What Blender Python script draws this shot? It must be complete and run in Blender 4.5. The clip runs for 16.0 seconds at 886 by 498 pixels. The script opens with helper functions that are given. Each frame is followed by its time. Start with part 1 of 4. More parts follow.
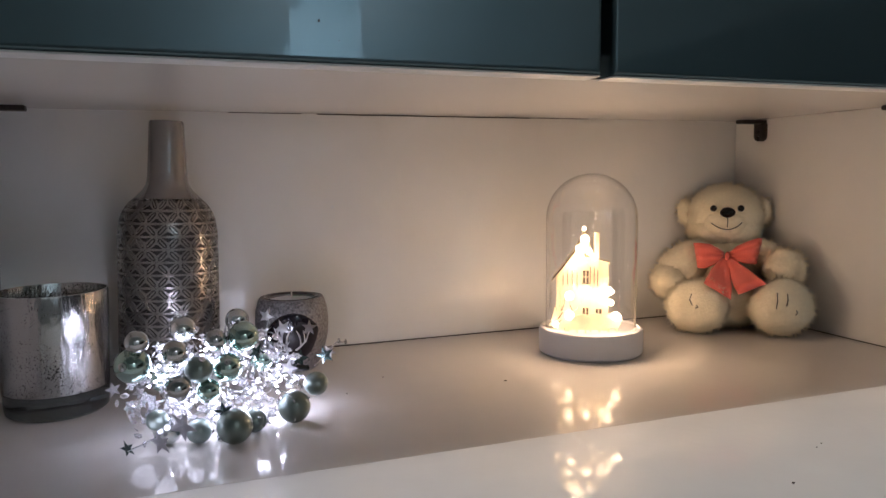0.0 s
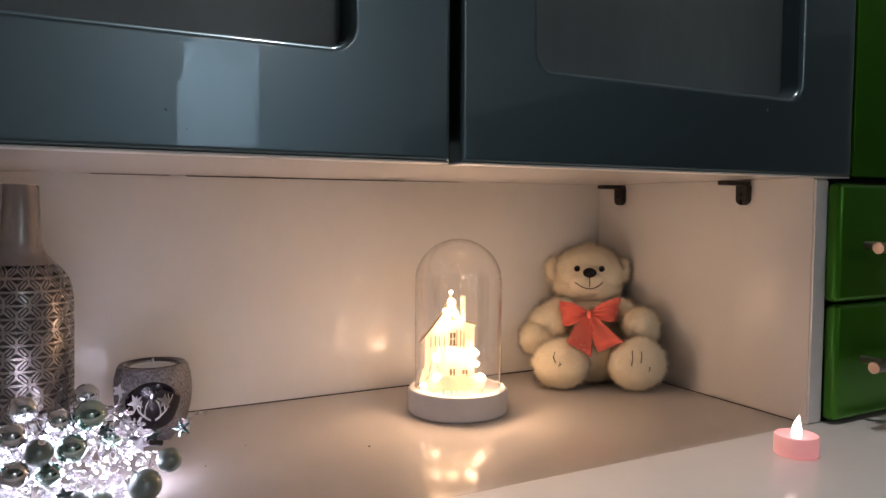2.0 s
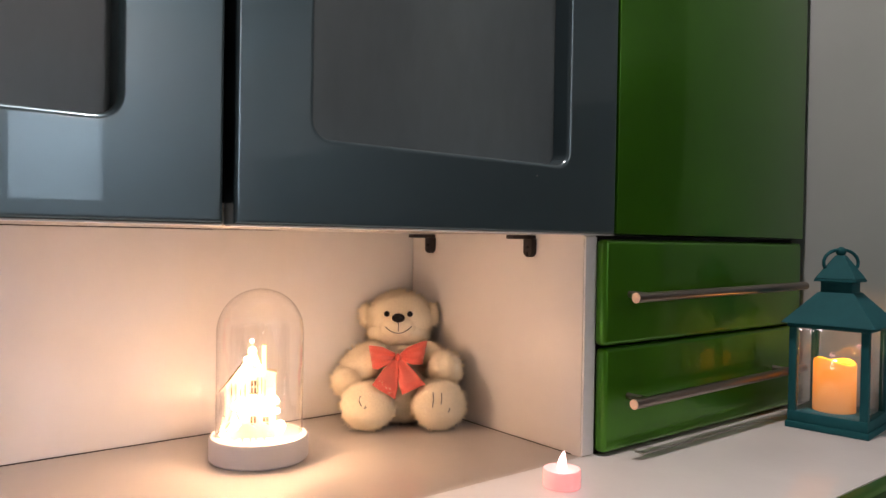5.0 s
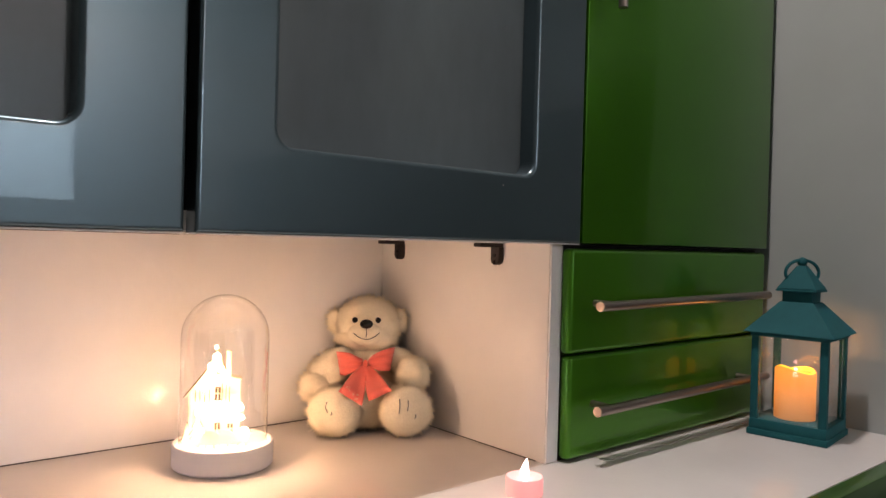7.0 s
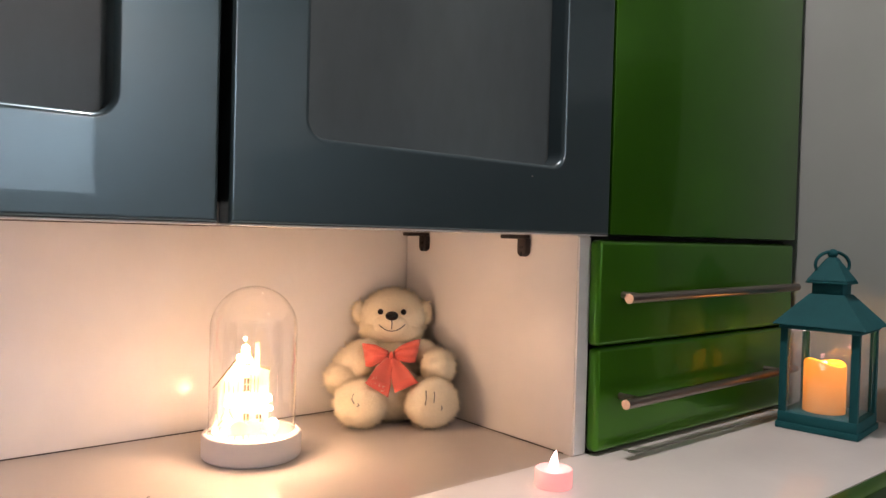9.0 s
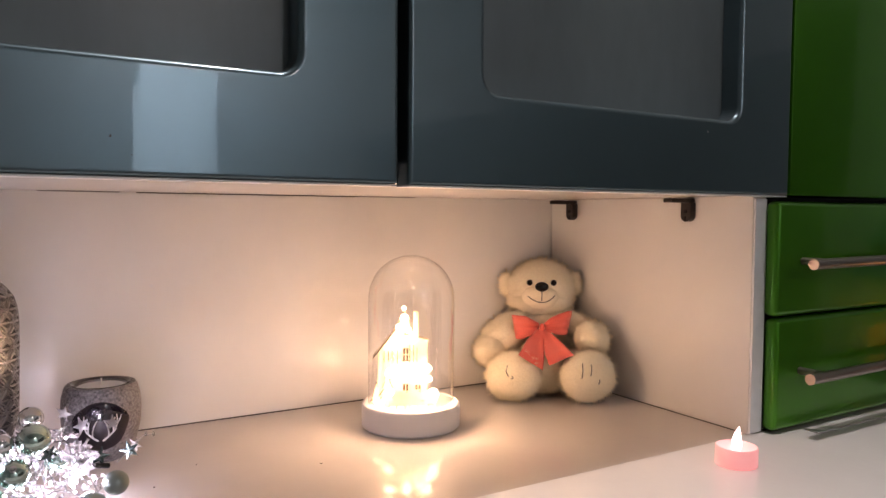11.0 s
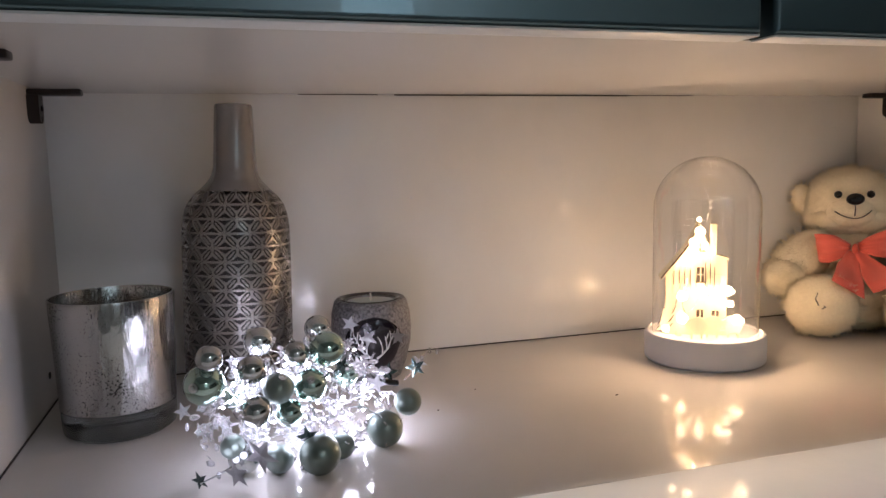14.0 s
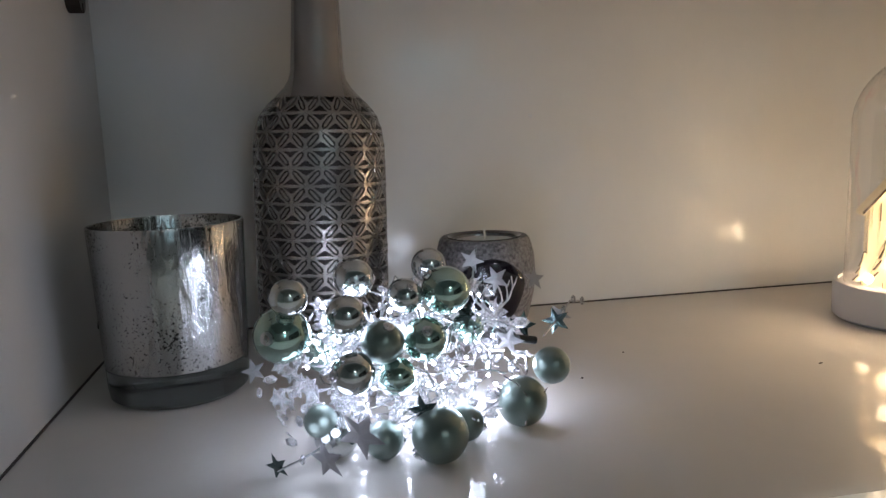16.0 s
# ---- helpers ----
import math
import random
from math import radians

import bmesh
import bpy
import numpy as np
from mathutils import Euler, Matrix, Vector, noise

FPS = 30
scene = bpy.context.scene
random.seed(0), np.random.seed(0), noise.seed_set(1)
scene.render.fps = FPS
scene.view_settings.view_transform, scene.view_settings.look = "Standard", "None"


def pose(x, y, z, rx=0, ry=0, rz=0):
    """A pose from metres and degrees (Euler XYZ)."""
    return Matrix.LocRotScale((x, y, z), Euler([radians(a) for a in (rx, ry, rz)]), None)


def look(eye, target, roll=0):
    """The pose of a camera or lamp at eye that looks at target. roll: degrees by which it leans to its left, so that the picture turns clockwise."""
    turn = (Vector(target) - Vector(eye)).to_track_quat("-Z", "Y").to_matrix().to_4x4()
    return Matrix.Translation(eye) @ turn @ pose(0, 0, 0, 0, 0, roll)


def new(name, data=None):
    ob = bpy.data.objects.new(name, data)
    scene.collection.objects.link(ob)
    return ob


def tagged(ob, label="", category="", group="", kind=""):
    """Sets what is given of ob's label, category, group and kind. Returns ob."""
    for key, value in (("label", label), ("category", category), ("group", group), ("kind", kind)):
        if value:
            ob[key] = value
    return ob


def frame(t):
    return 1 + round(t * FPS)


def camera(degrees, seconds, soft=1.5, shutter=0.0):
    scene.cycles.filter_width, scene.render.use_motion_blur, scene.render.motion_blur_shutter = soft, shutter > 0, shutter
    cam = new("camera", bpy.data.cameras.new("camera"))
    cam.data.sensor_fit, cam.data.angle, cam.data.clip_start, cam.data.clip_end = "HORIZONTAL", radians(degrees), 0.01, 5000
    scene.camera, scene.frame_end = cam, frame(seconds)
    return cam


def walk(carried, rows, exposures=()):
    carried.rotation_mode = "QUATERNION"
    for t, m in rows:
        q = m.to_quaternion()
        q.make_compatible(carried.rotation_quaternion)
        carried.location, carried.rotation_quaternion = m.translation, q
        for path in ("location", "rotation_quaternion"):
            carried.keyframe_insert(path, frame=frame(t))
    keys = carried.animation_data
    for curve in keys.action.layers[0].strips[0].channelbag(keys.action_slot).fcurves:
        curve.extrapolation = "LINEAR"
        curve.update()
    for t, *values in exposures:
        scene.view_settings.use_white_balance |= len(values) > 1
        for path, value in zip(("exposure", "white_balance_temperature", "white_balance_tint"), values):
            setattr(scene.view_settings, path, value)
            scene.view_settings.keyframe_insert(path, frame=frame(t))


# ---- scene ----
cam = camera(62.82, 16.0)
PATH = [
    (0, (0.0297, -0.0169, 0.1751), (0.3723, 0.9171, 0.0732), -0.60),
    (0.5, (0.0321, -0.0200, 0.1797), (0.3876, 0.9103, 0.0894), -0.43),
    (1, (0.0322, -0.0354, 0.1913), (0.4208, 0.8832, 0.1194), -0.25),
    (1.5, (0.0414, -0.0392, 0.1989), (0.4711, 0.8612, 0.1308), 0.36),
    (2, (0.0541, -0.0422, 0.2057), (0.5204, 0.8406, 0.1493), 0.28),
    (2.5, (0.0598, -0.0528, 0.2100), (0.5566, 0.8137, 0.1631), 0.16),
    (3, (0.0682, -0.0615, 0.2137), (0.6016, 0.7834, 0.1729), 0.61),
    (3.5, (0.0758, -0.0707, 0.2205), (0.6277, 0.7624, 0.1844), 1.22),
    (4, (0.0784, -0.0891, 0.2252), (0.6540, 0.7282, 0.2000), 1.13),
    (4.5, (0.0857, -0.0993, 0.2291), (0.6821, 0.7031, 0.2103), 1.13),
    (5, (0.0923, -0.1085, 0.2282), (0.7111, 0.6769, 0.2155), 0.93),
    (7.5, (0.0989, -0.1221, 0.2350), (0.7467, 0.6396, 0.2265), 1.18),
    (7.7, (0.0984, -0.1238, 0.2308), (0.7485, 0.6360, 0.2270), 0.93),
    (8, (0.0991, -0.1233, 0.2330), (0.7503, 0.6355, 0.2227), 1.23),
    (10.5, (0.0658, -0.0670, 0.2246), (0.6106, 0.7707, 0.1879), 0.79),
    (11, (0.0590, -0.0541, 0.2171), (0.5701, 0.8040, 0.1687), 0.35),
    (11.5, (0.0516, -0.0403, 0.2089), (0.5238, 0.8394, 0.1522), -0.10),
    (12, (0.0444, -0.0248, 0.2029), (0.4791, 0.8731, 0.1334), -0.29),
    (12.5, (0.0362, -0.0078, 0.1991), (0.4290, 0.9088, 0.1252), -0.44),
    (13, (0.0265, 0.0124, 0.1951), (0.3712, 0.9472, 0.1087), -0.89),
    (13.5, (0.0170, 0.0237, 0.1866), (0.3176, 0.9730, 0.0943), -1.41),
    (14, (0.0178, 0.0652, 0.1744), (0.2969, 1.0182, 0.0570), -1.37),
    (14.5, (0.0165, 0.0977, 0.1637), (0.2579, 1.0589, 0.0303), -1.97),
    (15, (0.0145, 0.1277, 0.1561), (0.2356, 1.0914, 0.0068), -1.95),
    (15.2, (0.0160, 0.1400, 0.1499), (0.2244, 1.1065, 0.0001), -1.96),
    (15.5, (0.0118, 0.1598, 0.1440), (0.2142, 1.1271, -0.0090), -1.85),
    (16, (0.0118, 0.1895, 0.1328), (0.1928, 1.1605, -0.0239), -1.97),
]
# stops and white balance of the camera on its way
EXPOSURES = [(0, -0.48, 5960, 11), (1, -0.37, 6240, 15), (1.5, -0.38, 6330, 18), (2.05, -0.38, 6450, 20), (2.5, -0.10, 6600, 22), (3, 0.03, 6750, 24), (5, 0.42, 6950, 27), (8, 0.49, 6950, 26), (10.5, 0.34, 6850, 26), (12.5, -0.09, 6620, 23), (13.0, -0.20, 6560, 21), (13.5, -0.14, 6440, 18), (14.5, -0.57, 5960, 6), (16, -0.60, 5800, 1)]
walk(cam, [(t, look(eye, aim, roll)) for t, eye, aim, roll in PATH], EXPOSURES)

# ---- room light ----
world = bpy.data.worlds.new("room_ambient")
scene.world = world
world.use_nodes = True
world.node_tree.nodes["Background"].inputs[0].default_value = (0.02, 0.022, 0.025, 1)
world.node_tree.nodes["Background"].inputs[1].default_value = 0.3


def lamp(name, kind, at, energy, color, size=0.0, aim=None):
    d = bpy.data.lights.new(name, kind)
    d.energy, d.color = energy, color
    if kind == "AREA":
        d.shape, d.size = "DISK", size
    else:
        d.shadow_soft_size = size
    ob = new(name, d)
    ob.matrix_world = look(at, aim) if aim else Matrix.Translation(at)
    return ob


WARM, COOL, ROOM = (1.0, 0.66, 0.39), (0.87, 0.85, 1.0), (1.0, 0.95, 0.88)
CEIL = 1.75
lamp("ceiling_lamp_light", "AREA", (0.45, 0.286, CEIL - 0.06), 11.0, ROOM, 0.12, (0.45, 0.287, 0))
# Added out of view to brighten the wall the slate doors mirror.
lamp("unseen_room_fill", "AREA", (0.9, -3.05, CEIL - 0.06), 17.0, ROOM, 0.5, (0.9, -3.049, 0))
lamp("hall_lamp_light", "AREA", (0.95, -3.95, CEIL - 0.06), 105.0, (0.58, 0.84, 1.0), 0.25, (0.95, -3.949, 0))


# ---- materials ----
def mat(name, color, rough=0.5, metal=0.0, vary=0.0, scale=20.0, bump=0.0, bump_scale=200.0, coat=0.0, rough_vary=0.0,
        transmission=0.0, ior=1.45, stretch=(1, 1, 1), emit=None, strength=0.0, dark=None, sheen=0.0, per_object=0.0, spec=0.5, subsurface=0.0, coat_rough=0.06):
    m = bpy.data.materials.new(name)
    m.use_nodes = True
    nt = m.node_tree
    b = nt.nodes["Principled BSDF"]
    b.inputs["Base Color"].default_value = (*color, 1)
    b.inputs["Roughness"].default_value = rough
    b.inputs["Metallic"].default_value = metal
    b.inputs["Coat Weight"].default_value = coat
    b.inputs["Coat Roughness"].default_value = coat_rough
    b.inputs["Transmission Weight"].default_value = transmission
    b.inputs["IOR"].default_value = ior
    b.inputs["Sheen Weight"].default_value = sheen
    b.inputs["Specular IOR Level"].default_value = spec
    b.inputs["Subsurface Weight"].default_value = subsurface
    b.inputs["Subsurface Scale"].default_value = 0.004
    if emit:
        b.inputs["Emission Color"].default_value = (*emit, 1)
        b.inputs["Emission Strength"].default_value = strength
    tc = nt.nodes.new("ShaderNodeTexCoord")
    mp = nt.nodes.new("ShaderNodeMapping")
    mp.inputs["Scale"].default_value = stretch
    nt.links.new(tc.outputs["Object"], mp.inputs["Vector"])
    if vary or rough_vary:
        n = nt.nodes.new("ShaderNodeTexNoise")
        n.inputs["Scale"].default_value = scale
        n.inputs["Detail"].default_value = 6
        n.inputs["Roughness"].default_value = 0.6
        nt.links.new(mp.outputs[0], n.inputs["Vector"])
        if vary:
            r = nt.nodes.new("ShaderNodeValToRGB")
            lo = dark or tuple(max(0, c * (1 - vary)) for c in color)
            hi = tuple(min(1, c * (1 + 0.5 * vary)) for c in color)
            r.color_ramp.elements[0].position, r.color_ramp.elements[1].position = 0.3, 0.7
            r.color_ramp.elements[0].color, r.color_ramp.elements[1].color = (*lo, 1), (*hi, 1)
            nt.links.new(n.outputs[0], r.inputs[0])
            out = r.outputs[0]
            if per_object:
                oi = nt.nodes.new("ShaderNodeObjectInfo")
                hs = nt.nodes.new("ShaderNodeHueSaturation")
                mr = nt.nodes.new("ShaderNodeMapRange")
                mr.inputs["To Min"].default_value, mr.inputs["To Max"].default_value = 1 - per_object, 1 + per_object
                nt.links.new(oi.outputs["Random"], mr.inputs["Value"])
                nt.links.new(mr.outputs[0], hs.inputs["Value"])
                nt.links.new(out, hs.inputs["Color"])
                out = hs.outputs[0]
            nt.links.new(out, b.inputs["Base Color"])
        if rough_vary:
            mr = nt.nodes.new("ShaderNodeMapRange")
            mr.inputs["From Min"].default_value, mr.inputs["From Max"].default_value = 0.3, 0.7
            mr.inputs["To Min"].default_value, mr.inputs["To Max"].default_value = max(0.02, rough - rough_vary), rough + rough_vary
            nt.links.new(n.outputs[0], mr.inputs["Value"])
            nt.links.new(mr.outputs[0], b.inputs["Roughness"])
    if bump:
        n2 = nt.nodes.new("ShaderNodeTexNoise")
        n2.inputs["Scale"].default_value = bump_scale
        n2.inputs["Detail"].default_value = 3
        bp = nt.nodes.new("ShaderNodeBump")
        bp.inputs["Strength"].default_value = bump
        bp.inputs["Distance"].default_value = 0.001
        nt.links.new(mp.outputs[0], n2.inputs["Vector"])
        nt.links.new(n2.outputs[0], bp.inputs["Height"])
        nt.links.new(bp.outputs[0], b.inputs["Normal"])
        nt.links.new(bp.outputs[0], b.inputs["Coat Normal"])
    return m


def speckled(name):
    """Silvered glass, mottled with small bare spots."""
    m = mat(name, (0.72, 0.71, 0.70), 0.19, 1.0, bump=0.9, bump_scale=190, stretch=(1.2, 1.2, 0.3))
    nt = m.node_tree
    b = nt.nodes["Principled BSDF"]
    tc = nt.nodes.new("ShaderNodeTexCoord")
    n = nt.nodes.new("ShaderNodeTexNoise")
    n.inputs["Scale"].default_value, n.inputs["Detail"].default_value = 820, 3
    big = nt.nodes.new("ShaderNodeTexNoise")
    big.inputs["Scale"].default_value = 42
    add = nt.nodes.new("ShaderNodeMath")
    add.operation = "MULTIPLY_ADD"
    add.inputs[1].default_value = 0.5
    r = nt.nodes.new("ShaderNodeValToRGB")
    r.color_ramp.elements[0].position, r.color_ramp.elements[1].position = 0.685, 0.73
    r.color_ramp.elements[0].color, r.color_ramp.elements[1].color = (0.42, 0.415, 0.41, 1), (0.05, 0.05, 0.05, 1)
    nt.links.new(tc.outputs["Object"], n.inputs["Vector"])
    nt.links.new(tc.outputs["Object"], big.inputs["Vector"])
    nt.links.new(big.outputs[0], add.inputs[0])
    nt.links.new(n.outputs[0], add.inputs[2])
    sc = nt.nodes.new("ShaderNodeMath")
    sc.operation = "MULTIPLY"
    sc.inputs[1].default_value = 0.80
    nt.links.new(add.outputs[0], sc.inputs[0])
    nt.links.new(sc.outputs[0], r.inputs[0])
    nt.links.new(r.outputs[0], b.inputs["Base Color"])
    return m


SMOOTH = mat("white_satin_laminate", (0.74, 0.73, 0.71), 0.5, vary=0.05, scale=6, bump=0.14, bump_scale=140, coat=0.30, coat_rough=0.24, spec=0.2)
WHITE = mat("white_gloss_laminate", (0.80, 0.79, 0.77), 0.15, vary=0.05, scale=6, bump=0.10, bump_scale=110, coat=0.3)
WARPED = mat("white_gloss_laminate_warped", (0.80, 0.79, 0.77), 0.55, vary=0.06, scale=7, bump=0.14, bump_scale=150, stretch=(1, 1, 0.7), coat=0.8, coat_rough=0.13, spec=0.2)
# Also on the left panel, where the grey stands for shade.
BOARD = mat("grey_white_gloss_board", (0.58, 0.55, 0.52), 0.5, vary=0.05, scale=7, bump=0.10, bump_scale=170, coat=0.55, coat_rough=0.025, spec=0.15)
WORKTOP = mat("white_worktop", (0.80, 0.80, 0.79), 0.5, vary=0.05, scale=9, bump=0.10, bump_scale=140, coat=0.45, coat_rough=0.03, spec=0.15)
UNDERSIDE = mat("satin_grey_white_board", (0.62, 0.60, 0.575), 0.30, vary=0.05, scale=6, coat=0.5, coat_rough=0.07)
EDGE = mat("white_edge_band", (0.74, 0.75, 0.76), 0.4, vary=0.06, scale=60)
SLATE = mat("slate_blue_lacquer", (0.100, 0.156, 0.180), 0.33, 0.80, vary=0.05, scale=5, coat=1.0, coat_rough=0.018)
GREEN = mat("metallic_green_lacquer", (0.044, 0.215, 0.005), 0.34, 0.65, vary=0.10, scale=7, coat=0.42, coat_rough=0.06)
PANE = mat("smoked_frosted_glass", (0.150, 0.188, 0.200), 0.34, vary=0.30, scale=7, stretch=(1, 1, 0.4), coat=0.05, spec=0.4)
STEEL = mat("brushed_steel", (0.31, 0.265, 0.24), 0.36, 1.0, vary=0.10, scale=120, stretch=(0.05, 1, 1), rough_vary=0.06)
CAPS = mat("copper_toned_end", (0.44, 0.35, 0.30), 0.4, 0.6, vary=0.1, scale=80)
BLACK = mat("dark_void", (0.008, 0.008, 0.008), 0.8, vary=0.2, scale=30)
BROWN = mat("dark_brown_plastic", (0.016, 0.010, 0.008), 0.42, vary=0.2, scale=80, bump=0.05, bump_scale=600)
PLASTER = mat("pale_grey_wall_paint", (0.405, 0.458, 0.458), 0.55, vary=0.06, scale=5, bump=0.08, bump_scale=180)
# Backdrop colours, chosen for how bright the slate doors' reflections come out.
WHITE_BACKDROP = mat("white_backdrop", (0.78, 0.79, 0.79), 0.6, vary=0.05, scale=4, bump=0.06, bump_scale=160)
DARK_BACKDROP = mat("dark_backdrop", (0.045, 0.05, 0.05), 0.6, vary=0.08, scale=4, bump=0.06, bump_scale=160)
TRACK = mat("aluminium_strip", (0.46, 0.46, 0.44), 0.4, 0.3, vary=0.15, scale=40, stretch=(0.1, 1, 1))
FLOORING = mat("dark_floor_tile", (0.12, 0.10, 0.09), 0.4, vary=0.2, scale=3)
PEWTER = mat("satin_pewter_metal", (0.34, 0.315, 0.295), 0.23, 0.7, vary=0.12, scale=25, bump=0.04, bump_scale=500, rough_vary=0.05)
RECESS = mat("blackened_recess", (0.018, 0.016, 0.015), 0.6, 0.2, vary=0.3, scale=90)
SILVERED = speckled("mottled_silvered_glass")
CLEAR = mat("clear_glass", (1, 1, 1), 0.0, transmission=1.0, ior=1.45)
DOME_GLASS = mat("thin_dome_glass", (1, 1, 1), 0.0, transmission=1.0, ior=1.62)
ACRYLIC = mat("clear_acrylic", (0.95, 0.95, 0.98), 0.06, transmission=0.85, ior=1.49)
_nt = ACRYLIC.node_tree
_tr, _mx = _nt.nodes.new("ShaderNodeBsdfTranslucent"), _nt.nodes.new("ShaderNodeMixShader")
_tr.inputs["Color"].default_value = (0.95, 0.94, 0.98, 1)
_mx.inputs[0].default_value = 0.12
_nt.links.new(_nt.nodes["Principled BSDF"].outputs[0], _mx.inputs[1])
_nt.links.new(_tr.outputs[0], _mx.inputs[2])
_nt.links.new(_mx.outputs[0], _nt.nodes["Material Output"].inputs["Surface"])
THICK = mat("smoky_thick_glass", (0.22, 0.235, 0.23), 0.05, transmission=0.9, ior=1.48)
SNOW = mat("frosted_glitter_glass", (0.20, 0.19, 0.195), 0.5, vary=0.75, scale=420, bump=0.8, bump_scale=650, dark=(0.03, 0.028, 0.03))
PLUM = mat("dark_plum_glass", (0.012, 0.008, 0.014), 0.08, vary=0.3, scale=60, coat=0.5)
ANTLER = mat("silver_white_print", (0.58, 0.57, 0.56), 0.5, vary=0.1, scale=200)
WAX = mat("pale_wax", (0.58, 0.60, 0.62), 0.4, vary=0.08, scale=60, subsurface=0.2)
CUP = mat("aluminium_cup", (0.25, 0.25, 0.26), 0.3, 1.0, vary=0.1, scale=60)
WICK = mat("white_wick", (0.75, 0.74, 0.72), 0.8, vary=0.1, scale=200)
MINT_GLOSS = mat("mint_mirror_bauble", (0.40, 0.53, 0.48), 0.05, 0.92, vary=0.12, scale=70, per_object=0.12)
MINT_SATIN = mat("mint_pearl_bauble", (0.25, 0.30, 0.28), 0.32, 0.7, vary=0.12, scale=90, per_object=0.10)
PEARL = mat("pale_silver_bauble", (0.58, 0.60, 0.60), 0.06, 0.92, vary=0.08, scale=70, per_object=0.06)
STAR_WHITE = mat("silver_white_star", (0.30, 0.295, 0.30), 0.35, 0.35, vary=0.12, scale=120, per_object=0.1)
_nt = STAR_WHITE.node_tree
_tr, _mx = _nt.nodes.new("ShaderNodeBsdfTranslucent"), _nt.nodes.new("ShaderNodeMixShader")
_tr.inputs["Color"].default_value = (0.78, 0.76, 0.80, 1)
_mx.inputs[0].default_value = 0.24
_nt.links.new(_nt.nodes["Principled BSDF"].outputs[0], _mx.inputs[1])
_nt.links.new(_tr.outputs[0], _mx.inputs[2])
_nt.links.new(_mx.outputs[0], _nt.nodes["Material Output"].inputs["Surface"])
STAR_TEAL = mat("teal_mirror_star", (0.09, 0.125, 0.125), 0.22, 0.8, vary=0.15, scale=120)
WIRE = mat("silver_wire", (0.6, 0.6, 0.62), 0.25, 1.0, vary=0.1, scale=200)
LED_COOL = mat("cool_led", (1, 1, 1), 0.3, emit=COOL, strength=200)
LED_WARM = mat("warm_led", (1, 1, 1), 0.3, emit=WARM, strength=100)
BASE_WHITE = mat("matt_white_plastic", (0.70, 0.69, 0.71), 0.45, vary=0.04, scale=30, bump=0.03, bump_scale=300)
PLY = mat("pale_plywood", (0.88, 0.78, 0.57), 0.6, vary=0.18, scale=60, stretch=(1, 1, 0.15), bump=0.1, bump_scale=300)
CHAR_AND_SHADE = mat("charred_edge_and_opening_shade", (0.05, 0.03, 0.015), 0.8, vary=0.3, scale=200)
PINK = mat("pink_glowing_plastic", (0.84, 0.60, 0.58), 0.4, vary=0.06, scale=40, emit=(1.0, 0.24, 0.24), strength=0.42)
FLAME = mat("flame_bulb", (1, 0.9, 0.9), 0.3, emit=(1.0, 0.72, 0.70), strength=5.0)
TEAL = mat("teal_painted_metal", (0.005, 0.098, 0.115), 0.7, vary=0.12, scale=50, bump=0.06, bump_scale=250, spec=0.25)
CANDLE = mat("ivory_wax_candle", (0.40, 0.29, 0.17), 0.5, vary=0.08, scale=25, emit=(1.0, 0.30, 0.012), strength=0.6)
_nt = CANDLE.node_tree
_tc, _sp, _mr = (_nt.nodes.new(n) for n in ("ShaderNodeTexCoord", "ShaderNodeSeparateXYZ", "ShaderNodeMapRange"))
for _k, _v in (("From Min", 0.0), ("From Max", 0.062), ("To Min", 0.20), ("To Max", 0.85)):
    _mr.inputs[_k].default_value = _v
_nt.links.new(_tc.outputs["Object"], _sp.inputs[0])
_nt.links.new(_sp.outputs["Z"], _mr.inputs["Value"])
_nt.links.new(_mr.outputs[0], _nt.nodes["Principled BSDF"].inputs["Emission Strength"])
CANDLE_RIM = mat("glowing_wax_rim", (1.0, 0.6, 0.1), 0.5, emit=(1.0, 0.50, 0.03), strength=1.5, vary=0.1, scale=30)
PLUSH = mat("cream_plush_ground", (0.98, 0.875, 0.66), 1.0, vary=0.06, scale=320, spec=0.1, bump=0.55, bump_scale=420, sheen=0.25)
FUR = mat("cream_plush_fur", (0.98, 0.875, 0.66), 1.0, vary=0.03, scale=55, spec=0.1)
_nt = FUR.node_tree
_tr, _mx = _nt.nodes.new("ShaderNodeBsdfTranslucent"), _nt.nodes.new("ShaderNodeMixShader")
_tr.inputs["Color"].default_value = (0.98, 0.90, 0.72, 1)
_mx.inputs[0].default_value = 0.25
_nt.links.new(_nt.nodes["Principled BSDF"].outputs[0], _mx.inputs[1])
_nt.links.new(_tr.outputs[0], _mx.inputs[2])
_nt.links.new(_mx.outputs[0], _nt.nodes["Material Output"].inputs["Surface"])
STITCH = mat("dark_thread", (0.02, 0.014, 0.012), 0.5, vary=0.2, scale=200)
BEAD = mat("glossy_black_bead", (0.008, 0.007, 0.007), 0.12, vary=0.1, scale=200)
SATIN = mat("coral_satin_ribbon", (0.82, 0.155, 0.11), 0.36, vary=0.05, scale=30, sheen=0.3, bump=0.03, bump_scale=500)
GRIME = mat("dark_joint", (0.05, 0.042, 0.038), 0.8, vary=0.4, scale=60)
LAMP_GLOW = mat("lamp_diffuser", (0.9, 0.9, 0.9), 0.5, emit=ROOM, strength=3.0)


